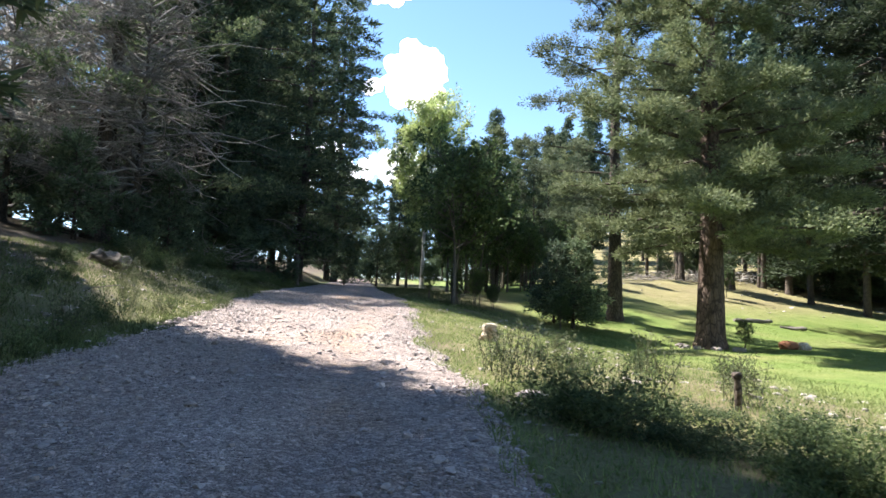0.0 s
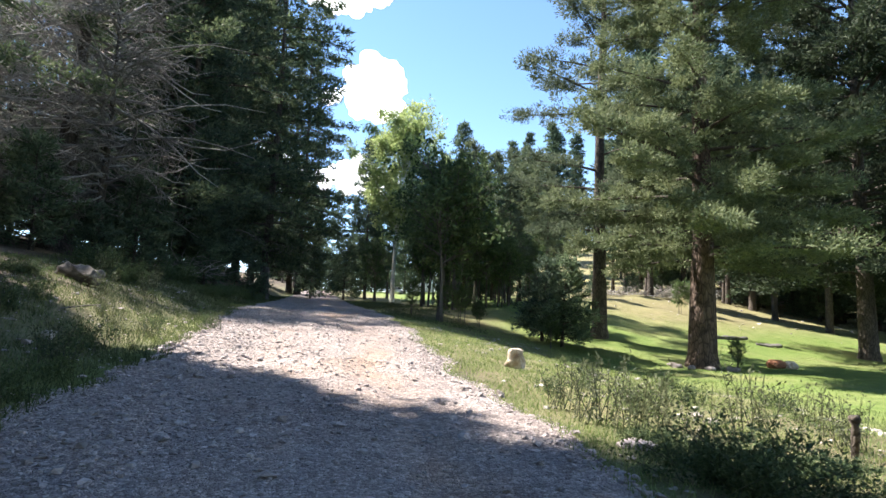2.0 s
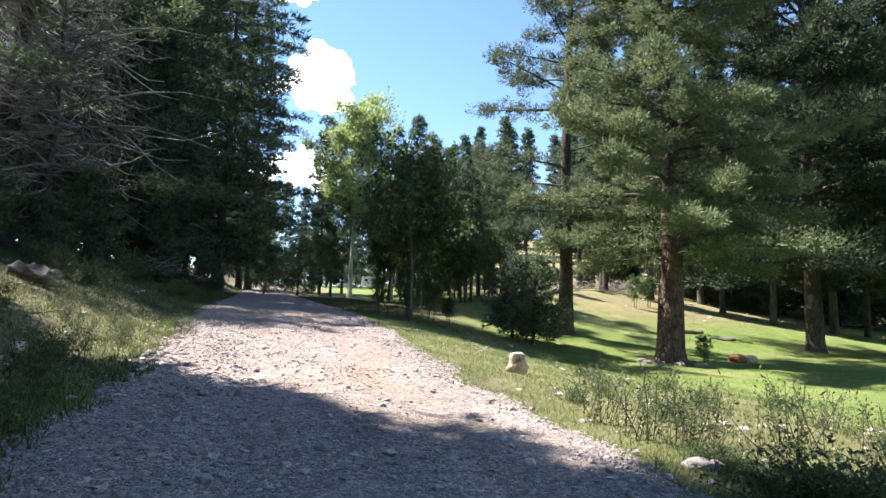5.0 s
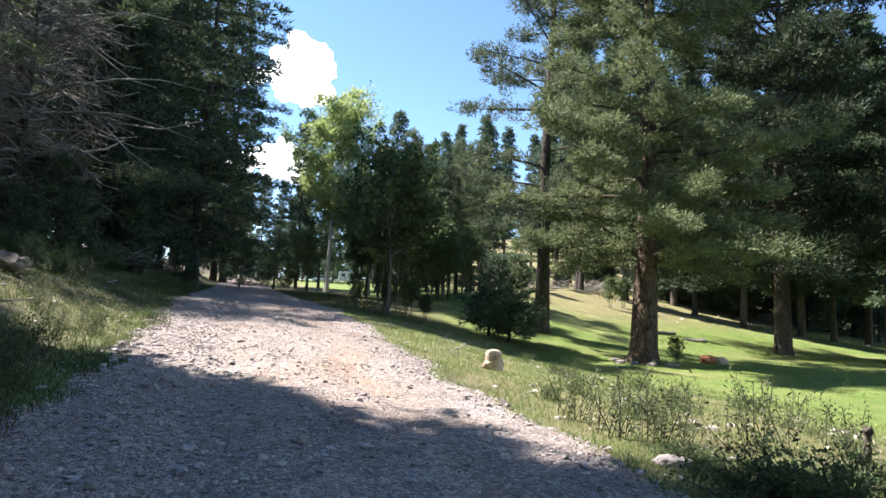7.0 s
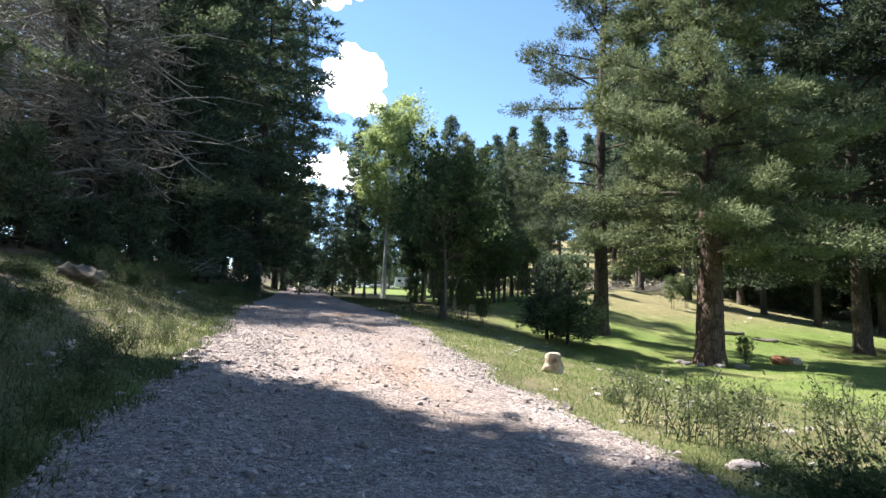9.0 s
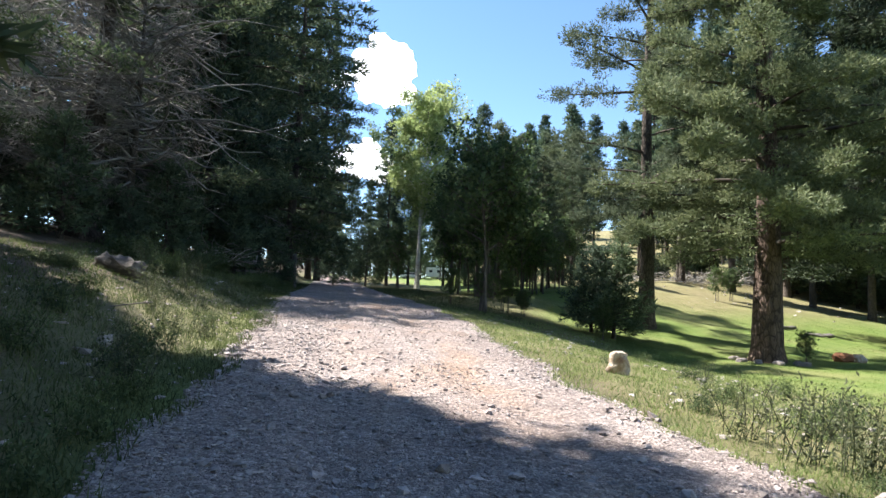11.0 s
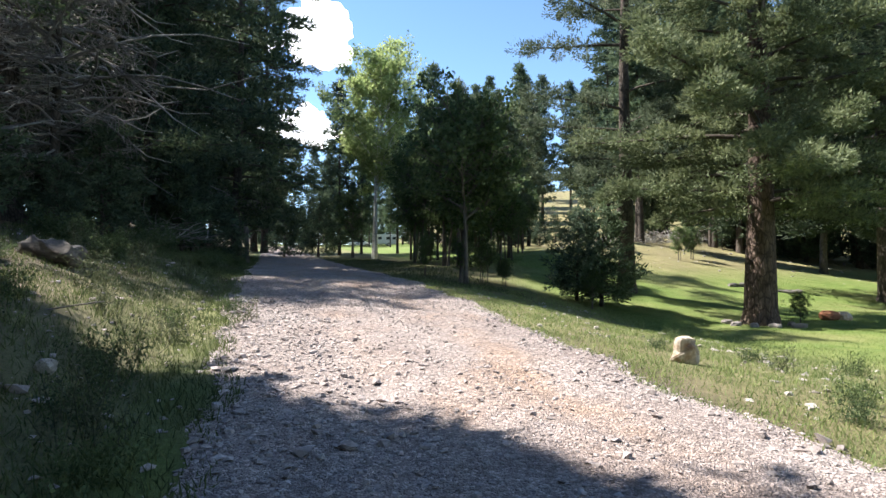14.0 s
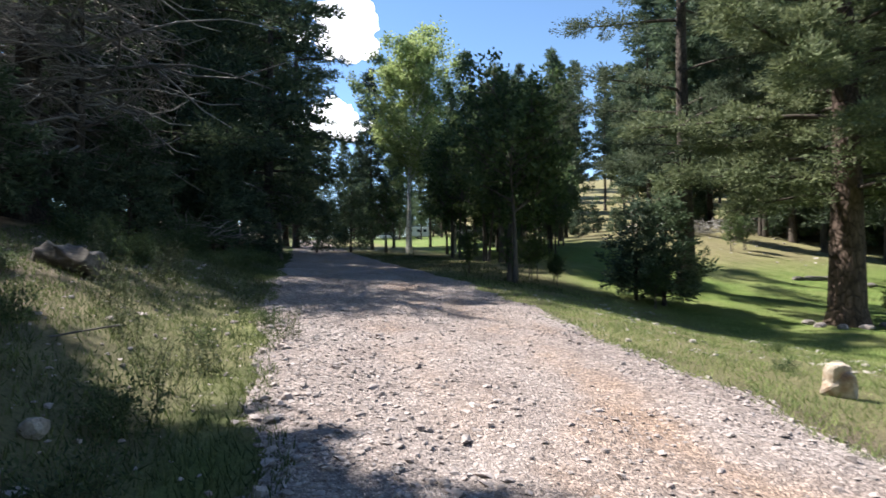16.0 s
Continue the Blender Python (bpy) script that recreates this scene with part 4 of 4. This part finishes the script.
P_weed_dry = weed(1, 16, 0.7, "clump of dry brown weed stalks on the bank", 6, True)
P_weed = weed(2, 18, 0.5, "clump of leafy green weeds by the road", 14, False)
P_shrub = shrub(3, 0.85, 0.5, "low grey-green leafy shrub on the bank")
for ob, (x, y) in ((P_weed_dry, (1.05, 7.4)), (P_weed, (-6.2, 11.2)), (P_shrub, (1.4, 5.3))):
    ob.matrix_basis = pose(x, y, gz(x, y))
for i, (x, y, s) in enumerate(((0.85, 8.1, 0.9), (1.35, 7.2, 1.0), (1.7, 7.6, 0.8), (2.5, 7.3, 1.1), (3.6, 7.2, 0.9), (-6.15, 13.3, 0.8), (-5.5, 9.0, 0.9), (-6.3, 12.4, 0.8), (-8.0, 15.2, 1.0), (-8.4, 18.5, 1.1), (-9.6, 18.2, 1.2), (-7.9, 20.5, 1.0),
                               (-9.5, 22, 1.1), (4.4, 8.8, 0.8), (2.4, 12.1, 0.6), (-5.5, 15.3, 0.7), (-7.3, 13.8, 0.8))):
    plant(P_weed_dry, x, y, s, 53 * i)
for i, (x, y, s) in enumerate(((0.95, 9.3, 0.6), (1.6, 10.0, 0.7), (1.9, 8.6, 0.9), (-5.3, 8.4, 0.8), (-5.9, 9.6, 0.9), (-6.6, 14.6, 0.7), (-5.0, 7.2, 0.9), (-6.0, 16.5, 0.8), (2.6, 13, 0.6), (3.4, 10.2, 0.8), (4.2, 12.8, 0.8), (1.3, 13.6, 0.5), (-7.6, 11.2, 1.0),
                               (-6.8, 9.0, 1.0), (3.0, 16.2, 0.6), (-8.2, 13.0, 1.0), (-4.8, 6.0, 0.9), (5.4, 11, 0.9))):
    plant(P_weed, x, y, s, 37 * i)
for i, (x, y, s) in enumerate(((2.0, 4.7, 0.8), (2.6, 4.0, 0.8), (1.25, 6.1, 0.55), (2.1, 6.0, 0.7), (3.1, 5.2, 0.7), (3.9, 4.4, 0.8), (2.9, 6.3, 0.45), (4.3, 5.8, 0.5), (-9.8, 20.5, 1.2), (-10.5, 24, 1.4), (-9.2, 26, 1.2), (-9.4, 29, 1.3), (-11.4, 22, 1.5), (-9.8, 32, 1.3),
                               (-10.0, 15.4, 1.1), (1.2, 6.6, 0.5), (-11, 27.5, 1.6), (-9.6, 35, 1.3))):
    plant(P_shrub, x, y, s, 61 * i, 0.8 + 0.25 * math.sin(i * 1.7))

# ---- grass ----
def grass(name, label, x, y, tall, material, rng2):
    p = np.stack([x, y, ground_z(x, y) - 0.01], -1)
    w = np.repeat(tall[:, None], 3, 1)
    d = unit(rng2.normal(0, 0.45, p.shape) + np.array([0, 0, 1.0]))
    side = unit(np.cross(d, rng2.normal(0, 1, p.shape))) * (0.004 + 0.03 * tall[:, None])
    v = np.stack([p - side, p + side, p + d * w], 1).reshape(-1, 3)
    ob = part_mesh(name, mesh_of(name, v, np.arange(len(v)).reshape(-1, 3), False), material)
    return tagged(ob, label, "grass", kind="stuff")


def tufted(x, y, rng2, level=0.0):
    return wobble(2.3 * x + 0.7, 2.1 * y) + 0.6 * rng2.normal(0, 1, len(x)) > level


g = np.random.default_rng(9)
n = 215000
y = -4.0 + 31 * g.uniform(0, 1, n) ** 1.5
x = road_mid(y) + road_half(y) - 0.15 + g.uniform(0, 1, n) ** 1.25 * 8.5
k = tufted(x, y, g, -0.25)
grass("grass", "short uneven green and straw grass on the bank", x[k], y[k], np.clip(g.normal(0.065, 0.03, n), 0.02, 0.2)[k], M_straw, g)
n = 190000
y = -3.0 + 33 * g.uniform(0, 1, n) ** 1.4
x = road_mid(y) - road_half(y) + 0.2 - g.uniform(0, 1, n) ** 1.1 * 6.5
k = tufted(x, y, g, -0.2)
grass("grass", "shaggy green grass on the shaded bank", x[k], y[k], np.clip(g.normal(0.085, 0.04, n), 0.02, 0.26)[k], M_rough, g)
n = 80000
y = 14 + 30 * g.uniform(0, 1, n)
x = road_mid(y) + 7 + g.uniform(0, 1, n) * 30
grass("grass", "mown bright green meadow grass", x, y, np.clip(g.normal(0.05, 0.02, n), 0.02, 0.1), M_blade, g)
n = 30000
y = 24 + 30 * g.uniform(0, 1, n)
x = np.where(g.uniform(0, 1, n) < 0.5, road_mid(y) - road_half(y) - g.uniform(0, 3, n), road_mid(y) + road_half(y) + g.uniform(0, 4, n))
grass("grass", "rough verge grass along the far road", x, y, np.clip(g.normal(0.12, 0.05, n), 0.04, 0.3), M_rough, g)

# ---- parked vehicles beyond the grove ----
def box(bm, x0, x1, y0, y1, z0, z1, taper=0.0, bevel=0.06):
    geo = bmesh.ops.create_cube(bm, size=1)["verts"]
    for vert in geo:
        t_ = taper if vert.co.z > 0 else 0
        vert.co = Vector(((x0 + x1) / 2 + vert.co.x * (x1 - x0 - 2 * t_), (y0 + y1) / 2 + vert.co.y * (y1 - y0 - t_), (z0 + z1) / 2 + vert.co.z * (z1 - z0)))
    edges = list({e for vert in geo for e in vert.link_edges})
    bmesh.ops.bevel(bm, geom=edges, offset=bevel, segments=3, affect="EDGES", profile=0.6)


def shell(name, dims, material, parent, taper=0.0, bevel=0.06):
    bm = bmesh.new()
    box(bm, *dims, taper, bevel)
    return part(name, bm, material, parent)


def wheel(parent, x, y, r):
    bm = bmesh.new()
    bmesh.ops.create_cone(bm, cap_ends=True, segments=24, radius1=r, radius2=r, depth=0.22, matrix=pose(x, y, r, 90, 0, 0))
    bmesh.ops.bevel(bm, geom=bm.edges[:], offset=0.03, segments=2, affect="EDGES")
    w = part("wheel", bm, M_rubber, parent)
    bm = bmesh.new()
    bmesh.ops.create_cone(bm, cap_ends=True, segments=20, radius1=r * 0.6, radius2=r * 0.6, depth=0.24, matrix=pose(x, y, r, 90, 0, 0))
    part("rim", bm, M_rim, w)


car = thing("car", "white parked car seen between the trees", "car", -2.0, 132.0, turn=8)
shell("body", (-2.2, 2.2, -0.88, 0.88, 0.32, 0.95), M_white_paint, car, 0.0, 0.14)
cabin = shell("cabin", (-1.5, 1.1, -0.78, 0.78, 0.92, 1.48), M_glass_dark, car, 0.35, 0.08)
shell("roof", (-1.05, 0.65, -0.66, 0.66, 1.46, 1.52), M_white_paint, car, 0.03, 0.02)
for wx in (-1.35, 1.35):
    for wy in (-0.8, 0.8):
        wheel(car, wx, wy, 0.33)
trailer = thing("camper_trailer", "white boxy camper trailer parked behind the grove", "trailer", 3.6, 131.0, turn=4)
shell("body", (-2.4, 2.4, -1.1, 1.1, 0.5, 2.5), M_white_paint, trailer, 0.08, 0.15)
for wx in (-1.5, 0.2, 1.5):
    shell("window", (wx - 0.35, wx + 0.35, -1.125, -1.06, 1.4, 1.95), M_glass_dark, trailer, 0.0, 0.01)
shell("hitch", (-3.3, -2.3, -0.05, 0.05, 0.45, 0.56), M_rim, trailer, 0.0, 0.01)
for wy in (-1.0, 1.0):
    wheel(trailer, 0.3, wy, 0.34)
second = thing("car", "white parked van half hidden by oaks", "car", 13.0, 126.0, turn=-6)
shell("body", (-2.3, 2.3, -0.95, 0.95, 0.35, 1.1), M_white_paint, second, 0.0, 0.14)
shell("cabin", (-2.1, 1.3, -0.85, 0.85, 1.05, 1.9), M_glass_dark, second, 0.15, 0.1)
shell("roof", (-1.9, 1.1, -0.76, 0.76, 1.88, 1.95), M_white_paint, second, 0.03, 0.02)
for wx in (-1.4, 1.4):
    for wy in (-0.86, 0.86):
        wheel(second, wx, wy, 0.34)

# ---- single stones of the road ----
q = np.random.default_rng(15)
x, y = on_road(900, 5.0, 16.0, q)
for i in range(min(300, len(x))):
    d = float(np.clip(math.exp(q.normal(-2.5, 0.35)), 0.05, 0.17))
    st = part_mesh("stone", PEBBLES[i % 6][0], M_stone, road)
    st.matrix_basis = pose(x[i], y[i], float(road_z(x[i], y[i])) + d * 0.12, q.uniform(-12, 12), q.uniform(-12, 12), q.uniform(0, 360)) @ Matrix.Diagonal((d, d, d, 1))
